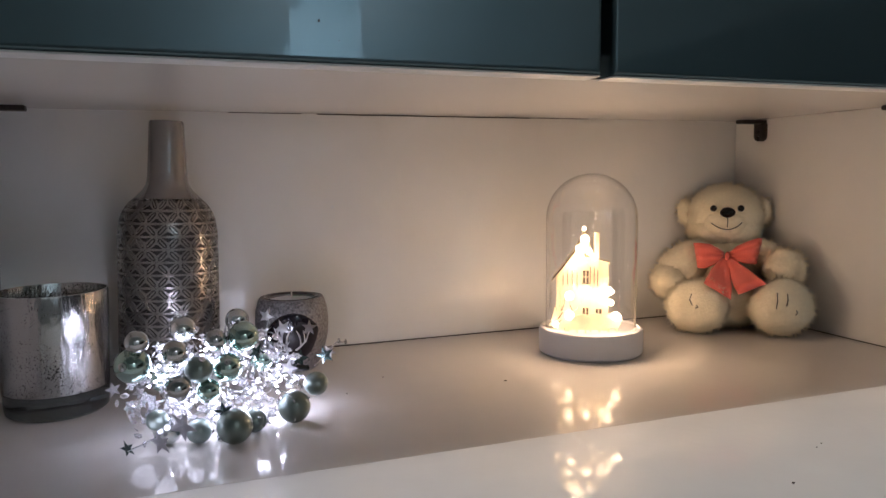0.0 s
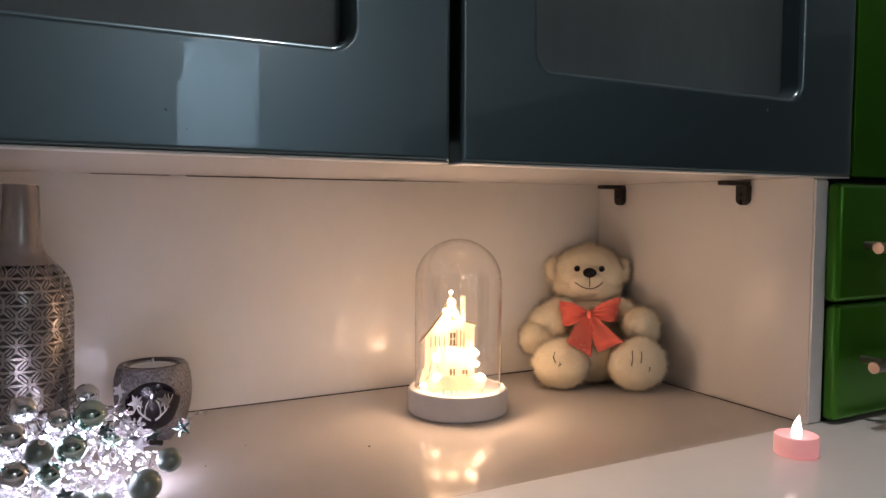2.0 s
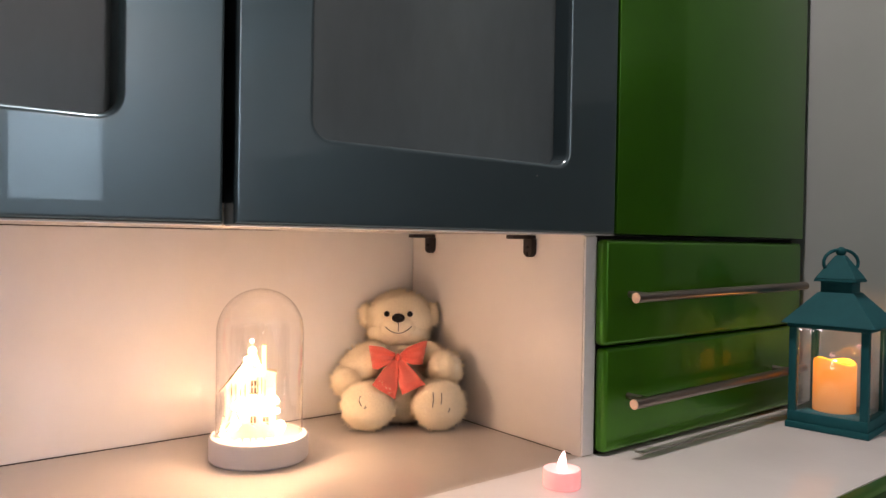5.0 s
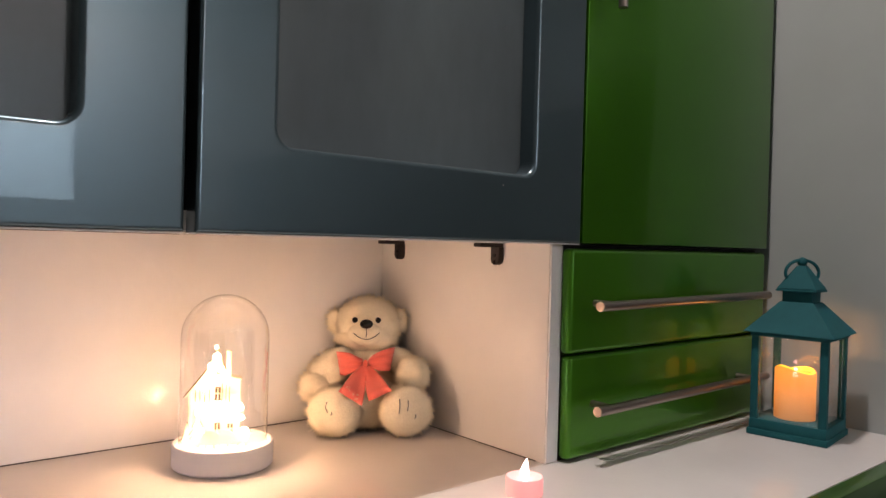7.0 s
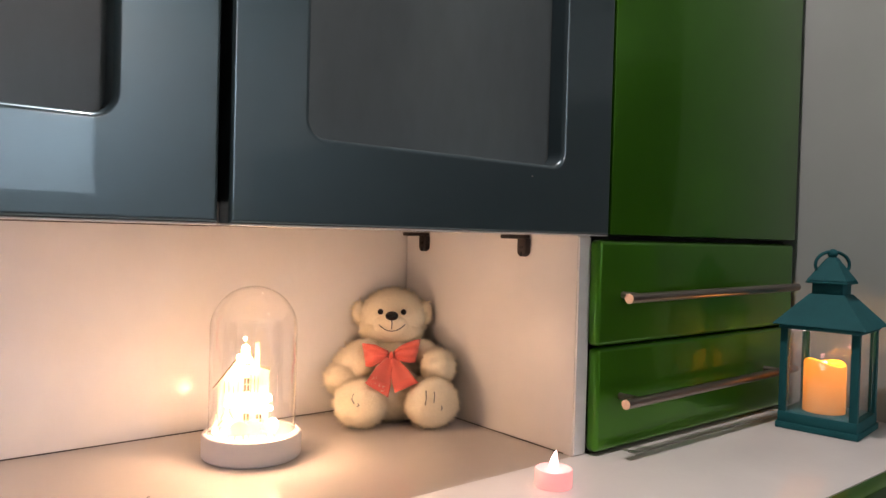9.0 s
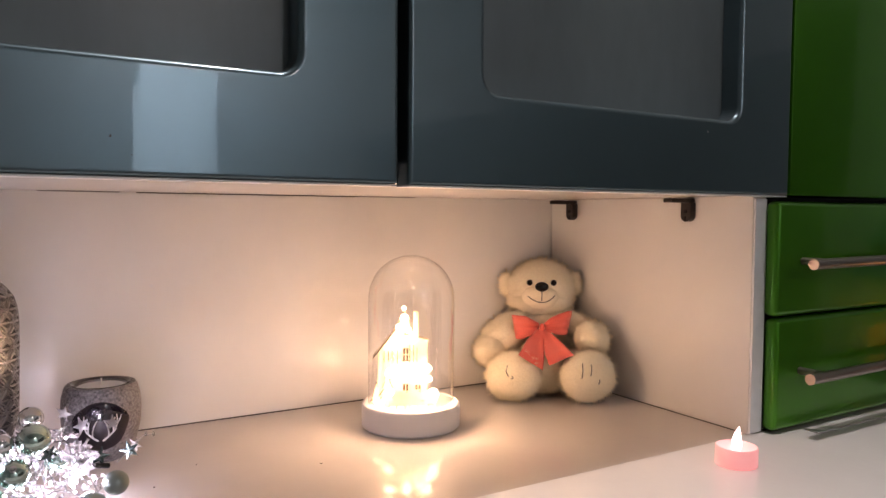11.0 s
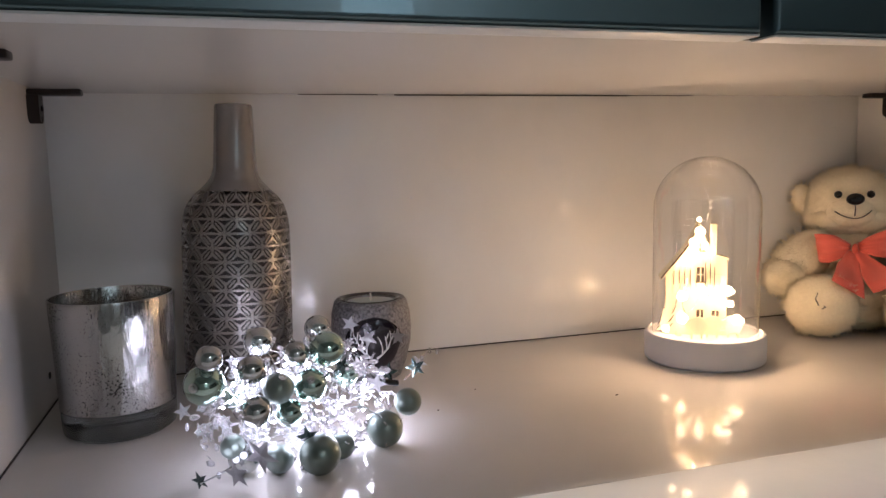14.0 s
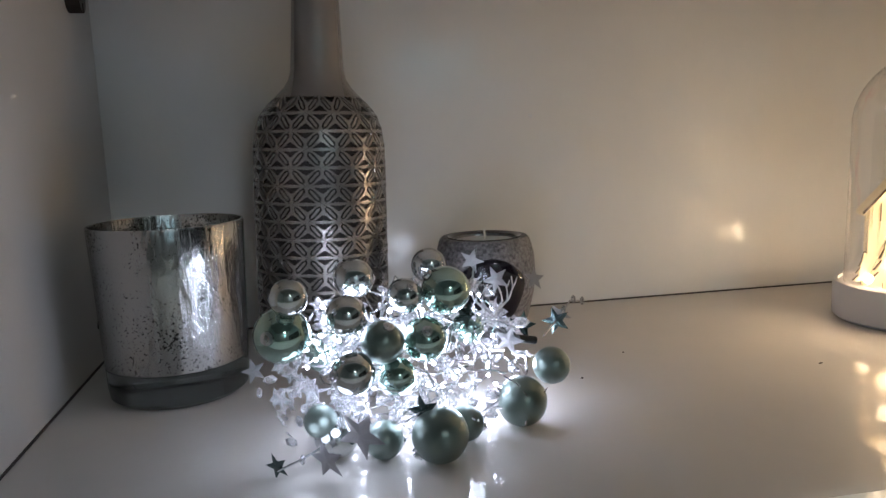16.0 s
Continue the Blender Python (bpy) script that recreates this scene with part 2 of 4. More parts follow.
# ---- mesh builders ----
def box(size, at=(0, 0, 0), bevel=0.0, seg=2, bm=None, rot=None):
    b = bmesh.new()
    bmesh.ops.create_cube(b, size=1.0)
    for vert in b.verts:
        vert.co = Vector((vert.co.x * size[0], vert.co.y * size[1], vert.co.z * size[2]))
    if bevel:
        bmesh.ops.bevel(b, geom=b.edges[:], offset=bevel, segments=seg, affect="EDGES", profile=0.5)
    m = Matrix.Translation(at) @ (rot or Matrix())
    bmesh.ops.transform(b, matrix=m, verts=b.verts)
    return joined(bm, b)


def joined(bm, b):
    """Adds b to bm, or returns b alone."""
    if bm is None:
        return b
    me = bpy.data.meshes.new("piece")
    b.to_mesh(me)
    b.free()
    bm.from_mesh(me)
    bpy.data.meshes.remove(me)
    return bm


def span(x0, x1, y0, y1, z0, z1, bevel=0.0, seg=2, bm=None):
    return box((x1 - x0, y1 - y0, z1 - z0), ((x0 + x1) / 2, (y0 + y1) / 2, (z0 + z1) / 2), bevel, seg, bm)


def lathe(profile, n=48, closed=False, bm=None, at=(0, 0, 0)):
    """Turns a profile of (radius, height) round the z axis."""
    b = bmesh.new()
    rings = []
    for r, z in profile:
        if r < 1e-6:
            rings.append([b.verts.new((at[0], at[1], at[2] + z))])
        else:
            rings.append([b.verts.new((at[0] + r * math.cos(2 * math.pi * i / n), at[1] + r * math.sin(2 * math.pi * i / n), at[2] + z)) for i in range(n)])
    pairs = list(zip(rings, rings[1:])) + ([(rings[-1], rings[0])] if closed else [])
    for a, c in pairs:
        for i in range(n):
            j = (i + 1) % n
            q = [a[i % len(a)], a[j % len(a)], c[j % len(c)], c[i % len(c)]]
            q = list(dict.fromkeys(q))
            if len(q) > 2:
                b.faces.new(q)
    bmesh.ops.recalc_face_normals(b, faces=b.faces)
    return joined(bm, b)


def tube(points, r, n=8, bm=None, taper=1.0):
    b = bmesh.new()
    pts = [Vector(p) for p in points]
    rings = []
    up = Vector((0.13, 0.2, 1)).normalized()
    for i, p in enumerate(pts):
        d = (pts[min(i + 1, len(pts) - 1)] - pts[max(i - 1, 0)]).normalized()
        s = d.cross(up)
        s = s.normalized() if s.length > 1e-4 else Vector((1, 0, 0))
        t = s.cross(d)
        rr = r * (1 + (taper - 1) * i / max(1, len(pts) - 1))
        rings.append([b.verts.new(p + rr * (math.cos(2 * math.pi * k / n) * s + math.sin(2 * math.pi * k / n) * t)) for k in range(n)])
    for a, c in zip(rings, rings[1:]):
        for k in range(n):
            b.faces.new((a[k], a[(k + 1) % n], c[(k + 1) % n], c[k]))
    b.faces.new(rings[0])
    b.faces.new(rings[-1])
    bmesh.ops.recalc_face_normals(b, faces=b.faces)
    return joined(bm, b)


def ball(r, at=(0, 0, 0), sub=3, bm=None, scale=(1, 1, 1), rot=None):
    b = bmesh.new()
    bmesh.ops.create_icosphere(b, subdivisions=sub, radius=r)
    bmesh.ops.transform(b, matrix=Matrix.Translation(at) @ (rot or Matrix()) @ Matrix.Diagonal((*scale, 1)), verts=b.verts)
    return joined(bm, b)


def extrude(outline, depth, bm=None, m=None, holes=()):
    """A flat plate: the outline lies in x and z, its thickness along y. holes: boxes (x0, x1, z0, z1) left open in a plate that is a plain box grid."""
    b = bmesh.new()
    front = [b.verts.new((x, -depth / 2, z)) for x, z in outline]
    back = [b.verts.new((x, depth / 2, z)) for x, z in outline]
    b.faces.new(front)
    b.faces.new(back[::-1])
    for i in range(len(front)):
        j = (i + 1) % len(front)
        b.faces.new((front[j], front[i], back[i], back[j]))
    bmesh.ops.recalc_face_normals(b, faces=b.faces)
    if m:
        bmesh.ops.transform(b, matrix=m, verts=b.verts)
    return joined(bm, b)


def plate_with_opening(x0, x1, z0, z1, ox0, ox1, oz0, oz1, radius, y0, y1, seg=8):
    """A panel from y0 to y1 with one round-cornered opening through it; the rims are rounded over."""
    b = bmesh.new()
    lip, e, steps = 0.0045, 0.0030, 6

    def ring(grow, y):
        out = []
        for cx, cz, a0 in ((ox1 - radius, oz1 - radius, 0), (ox0 + radius, oz1 - radius, 90), (ox0 + radius, oz0 + radius, 180), (ox1 - radius, oz0 + radius, 270)):
            for k in range(seg + 1):
                a = radians(a0 + 90 * k / seg)
                out.append(b.verts.new((cx + (radius + grow) * math.cos(a), y, cz + (radius + grow) * math.sin(a))))
        return out

    def rect(shrink, y):
        return [b.verts.new((x, y, z)) for x, z in ((x1 - shrink, z1 - shrink), (x0 + shrink, z1 - shrink), (x0 + shrink, z0 + shrink), (x1 - shrink, z0 + shrink))]

    turn = [radians(90 * k / steps) for k in range(steps + 1)]
    holes = [ring(lip * (1 - math.sin(a)), y0 + lip * (1 - math.cos(a))) for a in turn] + [ring(0, y1)]
    outer = [rect(e * (1 - math.sin(a)), y0 + e * (1 - math.cos(a))) for a in turn] + [rect(0, y1)]
    n, q = len(holes[0]), seg + 1
    for r0, r1 in zip(holes, holes[1:]):
        for i in range(n):
            b.faces.new((r0[i], r0[(i + 1) % n], r1[(i + 1) % n], r1[i])).smooth = r1 is not holes[-1]
    for r0, r1 in zip(outer, outer[1:]):
        for i in range(4):
            b.faces.new((r0[(i + 1) % 4], r0[i], r1[i], r1[(i + 1) % 4]))
    for edge, hole in ((outer[0], holes[0]), (outer[-1], holes[-1])):
        for c in range(4):
            d = (c + 1) % 4
            for k in range(seg):
                b.faces.new((edge[c], hole[c * q + k + 1], hole[c * q + k]))
            b.faces.new((edge[c], edge[d], hole[d * q], hole[c * q + seg]))
    bmesh.ops.recalc_face_normals(b, faces=b.faces)
    return b


def finish(name, bm, material, smooth=True, sharp=38):
    me = bpy.data.meshes.new(name)
    bm.to_mesh(me)
    bm.free()
    for m in (material if isinstance(material, (list, tuple)) else [material]):
        me.materials.append(m)
    if smooth:
        me.polygons.foreach_set("use_smooth", [True] * len(me.polygons))
        me.set_sharp_from_angle(angle=radians(sharp))
    return me


def part(name, bm, material, parent, label="", smooth=True, m=None):
    ob = new(name, finish(name, bm, material, smooth))
    ob.parent = parent
    if m:
        ob.matrix_basis = m
    if label:
        ob["label"] = label
    return ob


def shared(name, me, parent, m, label=""):
    ob = new(name, me)
    ob.parent = parent
    ob.matrix_basis = m
    if label:
        ob["label"] = label
    return ob


def thing(name, label, category, m=None, group=""):
    ob = new(name)
    ob.empty_display_size = 0.02
    if m:
        ob.matrix_basis = m
    return tagged(ob, label, category, group)


def structure(name, bm, material, label, category="", smooth=True):
    return tagged(new(name, finish(name, bm, material, smooth)), label, category or name.split("_")[0], kind="structure")


# ---- setting: room ----
XL, XR, YB, ZC = -0.118, 0.684, 0.711, 0.2365
YF, YD, YG = 0.402, 0.386, 0.386
GREY_X = 1.146
structure("floor", span(-1.6, 2.1, -6.2, 0.9, -0.92, -0.90), FLOORING, "dark room floor out of reach below the worktop", "floor")
structure("ceiling", span(-1.6, 2.1, -6.2, 0.9, CEIL, CEIL + 0.05), PLASTER, "plain pale room ceiling", "ceiling")
structure("wall_north", span(-1.6, 2.1, 0.76, 0.86, -0.9, CEIL), PLASTER, "plain wall behind the cupboards", "wall")
structure("wall_east", span(GREY_X, GREY_X + 0.10, 0.10, 0.759, -0.9, CEIL), PLASTER, "pale grey painted wall beside the green cupboard", "wall")
# Unseen walls, pale above and dark below to tune the doors' reflections.
structure("wall_far_east", span(2.1, 2.2, -6.2, 0.9, 0.72, CEIL), PLASTER, "unseen pale grey wall, added for the doors to mirror", "wall")
structure("wall_far_east_lower", span(2.09, 2.2, -6.2, 0.9, -0.9, 0.72), DARK_BACKDROP, "unseen dark lower wall, added to darken what the doors mirror", "wall")
structure("wall_west", span(-1.7, -1.6, -6.2, 0.9, -0.9, CEIL), PLASTER, "plain pale grey room wall", "wall")
# Unseen wall, made white to brighten the slate doors' reflections.
b = span(-1.6, 0.66, -3.70, -3.60, -0.9, CEIL)
span(1.13, 2.1, -3.70, -3.601, -0.9, CEIL, bm=b)
span(0.66, 1.13, -3.70, -3.60, 1.28, CEIL, bm=b)
# Unseen jamb steps and sill, shaping the bright patch and the hall light.
span(0.655, 0.705, -3.69, -3.61, 0.94, 1.285, 0.012, bm=b)
span(0.70, 0.772, -3.688, -3.612, 1.165, 1.287, 0.015, bm=b)
span(0.66, 1.13, -3.70, -3.60, -0.9, 0.42, bm=b)
structure("wall_south", b, WHITE_BACKDROP, "unseen white room wall, bright for the doors to mirror, with a lit opening", "wall")
structure("wall_hall", span(-1.6, 2.1, -5.0, -4.9, -0.9, CEIL), WHITE, "pale wall of the lit hallway", "wall")
structure("wall_hall_east", span(1.9, 2.0, -4.9, -3.7, -0.9, CEIL), PLASTER, "plain hallway end wall", "wall")

# niche shell
structure("wall_niche_back", span(XL - 0.016, XR + 0.018, YB, YB + 0.012, -0.004, ZC + 0.012), WARPED, "glossy white back panel of the niche, faintly warped", "wall")
# White panel given the greyer board, so its colour carries the shade.
structure("wall_niche_left", span(XL - 0.016, XL, YF, YB - 0.001, -0.004, ZC + 0.012), BOARD, "glossy white side panel of the niche, greyed for shade", "wall")
structure("wall_niche_right", span(XR, XR + 0.0195, YF, YB - 0.001, -0.004, ZC - 0.0002, 0.0005), SMOOTH, "glossy white side panel ending in a grey edge", "wall")
structure("trim", span(XR + 0.001, XR + 0.0185, YF - 0.0022, YF - 0.0002, 0.001, ZC - 0.003), EDGE, "pale grey edge band on the side panel", "trim")
structure("ceiling_niche", span(XL - 0.016, XR + 0.030, YD + 0.020, YB + 0.012, ZC, ZC + 0.016), UNDERSIDE, "satin white underside of the wall cupboards", "ceiling")
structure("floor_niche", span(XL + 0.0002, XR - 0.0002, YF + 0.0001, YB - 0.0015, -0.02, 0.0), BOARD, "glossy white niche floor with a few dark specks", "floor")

# dark joints where the panels meet
b = span(0.165, 0.40, YB - 0.0010, YB + 0.001, ZC - 0.0010, ZC + 0.001)
span(0.40, 0.475, YB - 0.0006, YB + 0.001, ZC - 0.0005, ZC + 0.001, bm=b)
span(0.08, 0.150, YB - 0.0005, YB + 0.001, ZC - 0.0006, ZC + 0.001, bm=b)
structure("joint_back_top", b, GRIME, "dark open joint under the niche ceiling", "joint")
b = span(XL, XR, YB - 0.0010, YB + 0.001, -0.0004, 0.0009)
structure("joint_back_bottom", b, GRIME, "dark joint line along the niche floor", "joint")
structure("joint_right", span(XR - 0.0009, XR + 0.0005, YF + 0.012, YB - 0.001, -0.0004, 0.0008), GRIME, "dark joint line under the side panel", "joint")
structure("joint_left", span(XL - 0.0005, XL + 0.0010, YF + 0.005, YB - 0.001, -0.0004, 0.0009), GRIME, "dark joint line under the side panel", "joint")

# ---- worktop with its lower cupboard front ----
top = thing("worktop", "glossy white kitchen worktop with a green front edge", "worktop")
part("slab", span(-1.2, GREY_X - 0.001, 0.184, YF, -0.03, 0.0, 0.0002), WORKTOP, top)
part("back_support", span(-1.2, GREY_X - 0.001, YF + 0.0005, 0.755, -0.045, -0.021), BLACK, top, "dark board under the niche")
part("front_edge", span(-1.2, GREY_X - 0.001, 0.164, 0.1836, -0.035, 0.0, 0.002), GREEN, top, "metallic green front edge")
low = thing("base_cabinet", "metallic green base cupboards under the worktop", "cabinet")
part("body", span(-1.2, GREY_X - 0.002, 0.20, 0.75, -0.88, -0.046), BLACK, low, "dark carcass")
for i, (a, c) in enumerate(((-1.2, -0.61), (-0.60, -0.01), (0.0, 0.56), (0.57, GREY_X - 0.003))):
    part("door", span(a, c, 0.172, 0.192, -0.80, -0.04, 0.003), GREEN, low)

# ---- wall cupboards ----
DOOR_TOP = 0.86


def wall_cabinet(x0, x1, ox0, ox1, label):
    c = thing("wall_cabinet", label, "cabinet", group="slate wall cupboards")
    part("body", span(x0 + 0.001, x1 - 0.001, YD + 0.026, 0.752, ZC + 0.0165, DOOR_TOP), BLACK, c, "dark carcass")
    door = part("door", plate_with_opening(x0, x1, ZC + 0.0005, DOOR_TOP, ox0 + 0.002, ox1 - 0.002, 0.3045, DOOR_TOP - 0.07, 0.014, YD, YD + 0.021), SLATE, c, "slate blue lacquered frame door", smooth=False)
    part("edge_band", span(x0 + 0.0006, x1 - 0.0006, YD + 0.0012, YD + 0.0198, ZC - 0.0010, ZC + 0.0002, 0.0003), EDGE, door, "pale grey lower edge")
    part("pane", span(ox0 - 0.003, ox1 + 0.003, YD + 0.0215, YD + 0.0255, 0.298, DOOR_TOP - 0.065), PANE, door, "smoked frosted glass pane")
    return c


wall_cabinet(-0.136, 0.2858, -0.068, 0.2180, "slate blue lacquered wall cupboard with a smoked glass pane")
wall_cabinet(0.2940, 0.7155, 0.3545, 0.6420, "slate blue lacquered wall cupboard above the teddy bear corner")

green = thing("tall_cabinet", "metallic green cupboard above two drawers", "cabinet")
part("body", span(0.7195, 1.134, YG + 0.022, 0.752, 0.2445, DOOR_TOP), BLACK, green, "dark carcass")
gdoor = part("door", span(0.7185, 1.134, YG, YG + 0.020, 0.2375, DOOR_TOP, 0.0015), GREEN, green)
b = tube([(0.7378, YG - 0.030, 0.4890), (0.7378, YG - 0.030, 0.79)], 0.005, 14)
hd = part("handle", b, STEEL, gdoor, "brushed steel bar handle")
part("standoff", tube([(0.7378, YG - 0.030, 0.52), (0.7378, YG + 0.001, 0.52)], 0.004, 10), STEEL, gdoor)
drawers = thing("drawer_unit", "metallic green drawer pair with steel bar handles", "drawers")
part("body", span(0.7045, 1.134, YF + 0.001, 0.752, 0.0005, 0.236), BLACK, drawers, "dark carcass")
for z0, z1, hz, dx in ((0.1175, 0.2315, 0.171, 0.0), (0.003, 0.1155, 0.060, 0.002)):
    d = part("drawer_front", span(0.7010 + dx, 1.132 + dx, YG, YF - 0.0005, z0, z1, 0.0058, 5), GREEN, drawers)
    h = part("handle", tube([(0.7165, YG - 0.028, hz), (0.7175, YG - 0.028, hz), (1.084, YG - 0.028, hz + 0.003), (1.085, YG - 0.028, hz + 0.003)], 0.0052, 18), STEEL, d, "brushed steel bar handle")
    part("end_cap", tube([(0.7158, YG - 0.028, hz), (0.7169, YG - 0.028, hz)], 0.0054, 18), CAPS, d, "copper-toned bar end")
    for sx in (0.742, 1.058):
        part("standoff", tube([(sx, YG - 0.027, hz + 0.001), (sx, YG + 0.001, hz + 0.001)], 0.0038, 12), STEEL, d)

strip = tagged(new("socket_strip", finish("socket_strip", span(0.748, 1.10, 0.368, 0.3775, -0.0005, 0.0012, 0.0004), TRACK)), "thin aluminium strip let into the worktop before the drawers", "strip")


# ---- shelf brackets ----
def bracket(y, side):
    """A brown plastic support on a side panel: side is 1 on the left panel, -1 on the right."""
    x = XL if side > 0 else XR
    t = thing("shelf_bracket", "small dark brown plastic shelf bracket on the panel", "bracket", pose(x, y, ZC), "shelf brackets")
    part("tongue", span(min(0, side * 0.036), max(0, side * 0.036), -0.006, 0.006, -0.0062, -0.0015, 0.0012), BROWN, t)
    out = [(-0.0065, -0.006), (0.0065, -0.006), (0.0065, -0.020)]
    out += [(0.0065 * math.cos(a), -0.020 - 0.0060 * math.sin(a)) for a in (radians(25), radians(50), radians(75))]
    out += [(0.0014, -0.0262), (0.0012, -0.0205), (-0.0012, -0.0205), (-0.0014, -0.0262)]
    out += [(0.0065 * math.cos(a), -0.020 - 0.0060 * math.sin(a)) for a in (radians(105), radians(130), radians(155))]
    out += [(-0.0065, -0.020)]
    part("tab", extrude(out, 0.008, m=Matrix.Translation((side * 0.004, 0, 0)) @ pose(0, 0, 0, 0, 0, 90)), BROWN, t)
    part("screw", tube([(side * 0.0078, 0, -0.0155), (side * 0.0092, 0, -0.0155)], 0.0020, 12), BLACK, t, "dark screw head")
    return t


for y, side in ((0.478, -1), (0.665, -1), (0.665, 1), (0.478, 1)):
    bracket(y, side)
tagged(new("peg_hole", finish("peg_hole", tube([(XL - 0.002, 0.655, 0.024), (XL + 0.0006, 0.655, 0.024)], 0.0026, 14), BLACK)), "small dark peg hole in the white side panel", "hole", kind="structure")

tagged(new("plug", finish("plug", tube([(0.1777, YB + 0.001, 0.1438), (0.1777, YB - 0.0008, 0.1438)], 0.0016, 14), EDGE)), "small white plug in the back panel", "plug", kind="structure")

# ---- lantern ----
lan = thing("lantern", "teal painted metal lantern holding a glowing candle", "lantern", pose(1.052, 0.299, 0, 0, 0, 7.5))
W = 0.0475


def frustum(w0, z0, w1, z1, bm=None):
    b = bmesh.new()
    lo = [b.verts.new((sx * w0, sy * w0, z0)) for sx, sy in ((-1, -1), (1, -1), (1, 1), (-1, 1))]
    hi = [b.verts.new((sx * w1, sy * w1, z1)) for sx, sy in ((-1, -1), (1, -1), (1, 1), (-1, 1))]
    b.faces.new(lo[::-1])
    b.faces.new(hi)
    for i in range(4):
        j = (i + 1) % 4
        b.faces.new((lo[i], lo[j], hi[j], hi[i]))
    bmesh.ops.bevel(b, geom=b.edges[:], offset=0.0007, segments=2, affect="EDGES")
    return joined(bm, b)


b = span(-W, W, -W, W, 0, 0.008, 0.001)
span(-W + 0.002, W - 0.002, -W + 0.002, W - 0.002, 0.007, 0.021, 0.001, bm=b)
part("base", b, TEAL, lan)
for sx in (-1, 1):
    for sy in (-1, 1):
        part("post", span(sx * (W - 0.007) - 0.0045, sx * (W - 0.007) + 0.0045, sy * (W - 0.007) - 0.0045, sy * (W - 0.007) + 0.0045, 0.0205, 0.127, 0.0008), TEAL, lan)
b = span(-W + 0.001, W - 0.001, -W + 0.001, W - 0.001, 0.126, 0.131, 0.0008)
part("top_frame", b, TEAL, lan)
b = frustum(0.0535, 0.1312, 0.0200, 0.1705)
span(-0.018, 0.018, -0.018, 0.018, 0.170, 0.1840, 0.001, bm=b)
frustum(0.0245, 0.1838, 0.0238, 0.1870, bm=b)
frustum(0.0236, 0.1872, 0.0050, 0.2170, bm=b)
ball(0.0062, (0, 0, 0.2215), 2, b)
part("roof", b, TEAL, lan)
ring = [(0.0225 * math.cos(a), 0.0, 0.2075 + 0.0165 * math.sin(a)) for a in (radians(-22 + 224 * k / 32) for k in range(33))]
part("carrying_ring", tube(ring, 0.0021, 8), TEAL, lan, m=pose(0, 0, 0, 0, 0, -42))
for k in range(4):
    pane = part("pane", span(-W + 0.0117, W - 0.0117, -W + 0.0065, -W + 0.0075, 0.0212, 0.1258), CLEAR, lan, "clear lantern pane", m=pose(0, 0, 0, 0, 0, 90 * k))
    pane.visible_shadow = False

# wax candle in the lantern, its rim melted into a wave
can = thing("candle", "glowing orange pillar candle with a melted rim", "candle", pose(1.049, 0.302, 0.0212, 0, 0, 7.5))
b = bmesh.new()
n, R = 48, 0.0245


def rim(a):
    return 0.0622 + 0.0030 * math.sin(2 * a - radians(210)) + 0.0018 * math.cos(a - radians(150))


levels = []
for f in (0.0, 0.25, 0.5, 0.75, 0.96, 1.0):
    levels.append([b.verts.new((R * (1 if f < 0.99 else 0.95) * math.cos(2 * math.pi * i / n), R * (1 if f < 0.99 else 0.95) * math.sin(2 * math.pi * i / n), f * rim(2 * math.pi * i / n))) for i in range(n)])
levels.append([b.verts.new((0.78 * R * math.cos(2 * math.pi * i / n), 0.78 * R * math.sin(2 * math.pi * i / n), 0.038)) for i in range(n)])
for a, c in zip(levels, levels[1:]):
    for i in range(n):
        b.faces.new((a[i], a[(i + 1) % n], c[(i + 1) % n], c[i]))
b.faces.new(levels[-1])
b.faces.new(levels[0][::-1])
part("wax", b, CANDLE, can)
b = bmesh.new()
lo = [b.verts.new((0.94 * R * math.cos(2 * math.pi * i / n), 0.94 * R * math.sin(2 * math.pi * i / n), rim(2 * math.pi * i / n) - 0.0008)) for i in range(n)]
hi = [b.verts.new((0.84 * R * math.cos(2 * math.pi * i / n), 0.84 * R * math.sin(2 * math.pi * i / n), rim(2 * math.pi * i / n) + 0.0012)) for i in range(n)]
inn = [b.verts.new((0.79 * R * math.cos(2 * math.pi * i / n), 0.79 * R * math.sin(2 * math.pi * i / n), rim(2 * math.pi * i / n) - 0.003)) for i in range(n)]
for a, c in ((lo, hi), (hi, inn)):
    for i in range(n):
        b.faces.new((a[i], a[(i + 1) % n], c[(i + 1) % n], c[i]))
part("rim", b, CANDLE_RIM, can, "brightly glowing melted rim")

lamp("candle_glow", "POINT", (1.049, 0.302, 0.0830), 0.045, (1.0, 0.45, 0.12), 0.002)

# ---- tea light ----
tea = thing("tea_light", "pink glowing battery tea light with a plastic flame", "candle", pose(0.5995, 0.3505, 0, 0, 0, 0) @ Matrix.Diagonal((0.95, 0.95, 1.0, 1)))
part("cup", lathe([(0, 0.0003), (0.0178, 0.0003), (0.0185, 0.0012), (0.0185, 0.0155), (0.0176, 0.0168), (0.0165, 0.0160), (0.0080, 0.0145), (0.0, 0.0140)], 48), PINK, tea)
fl = [(0.0, 0.0138), (0.0036, 0.0142), (0.0045, 0.0180), (0.0042, 0.0215), (0.0030, 0.0262), (0.0014, 0.0305), (0.0, 0.0332)]
b = lathe(fl, 20)
for vert in b.verts:
    vert.co.x += 18 * max(0, vert.co.z - 0.02) ** 2
part("flame", b, FLAME, tea, "white glowing flame bulb")
lamp("tea_light_glow", "POINT", (0.5995, 0.3505, 0.040), 0.004, (1.0, 0.5, 0.5), 0.004)

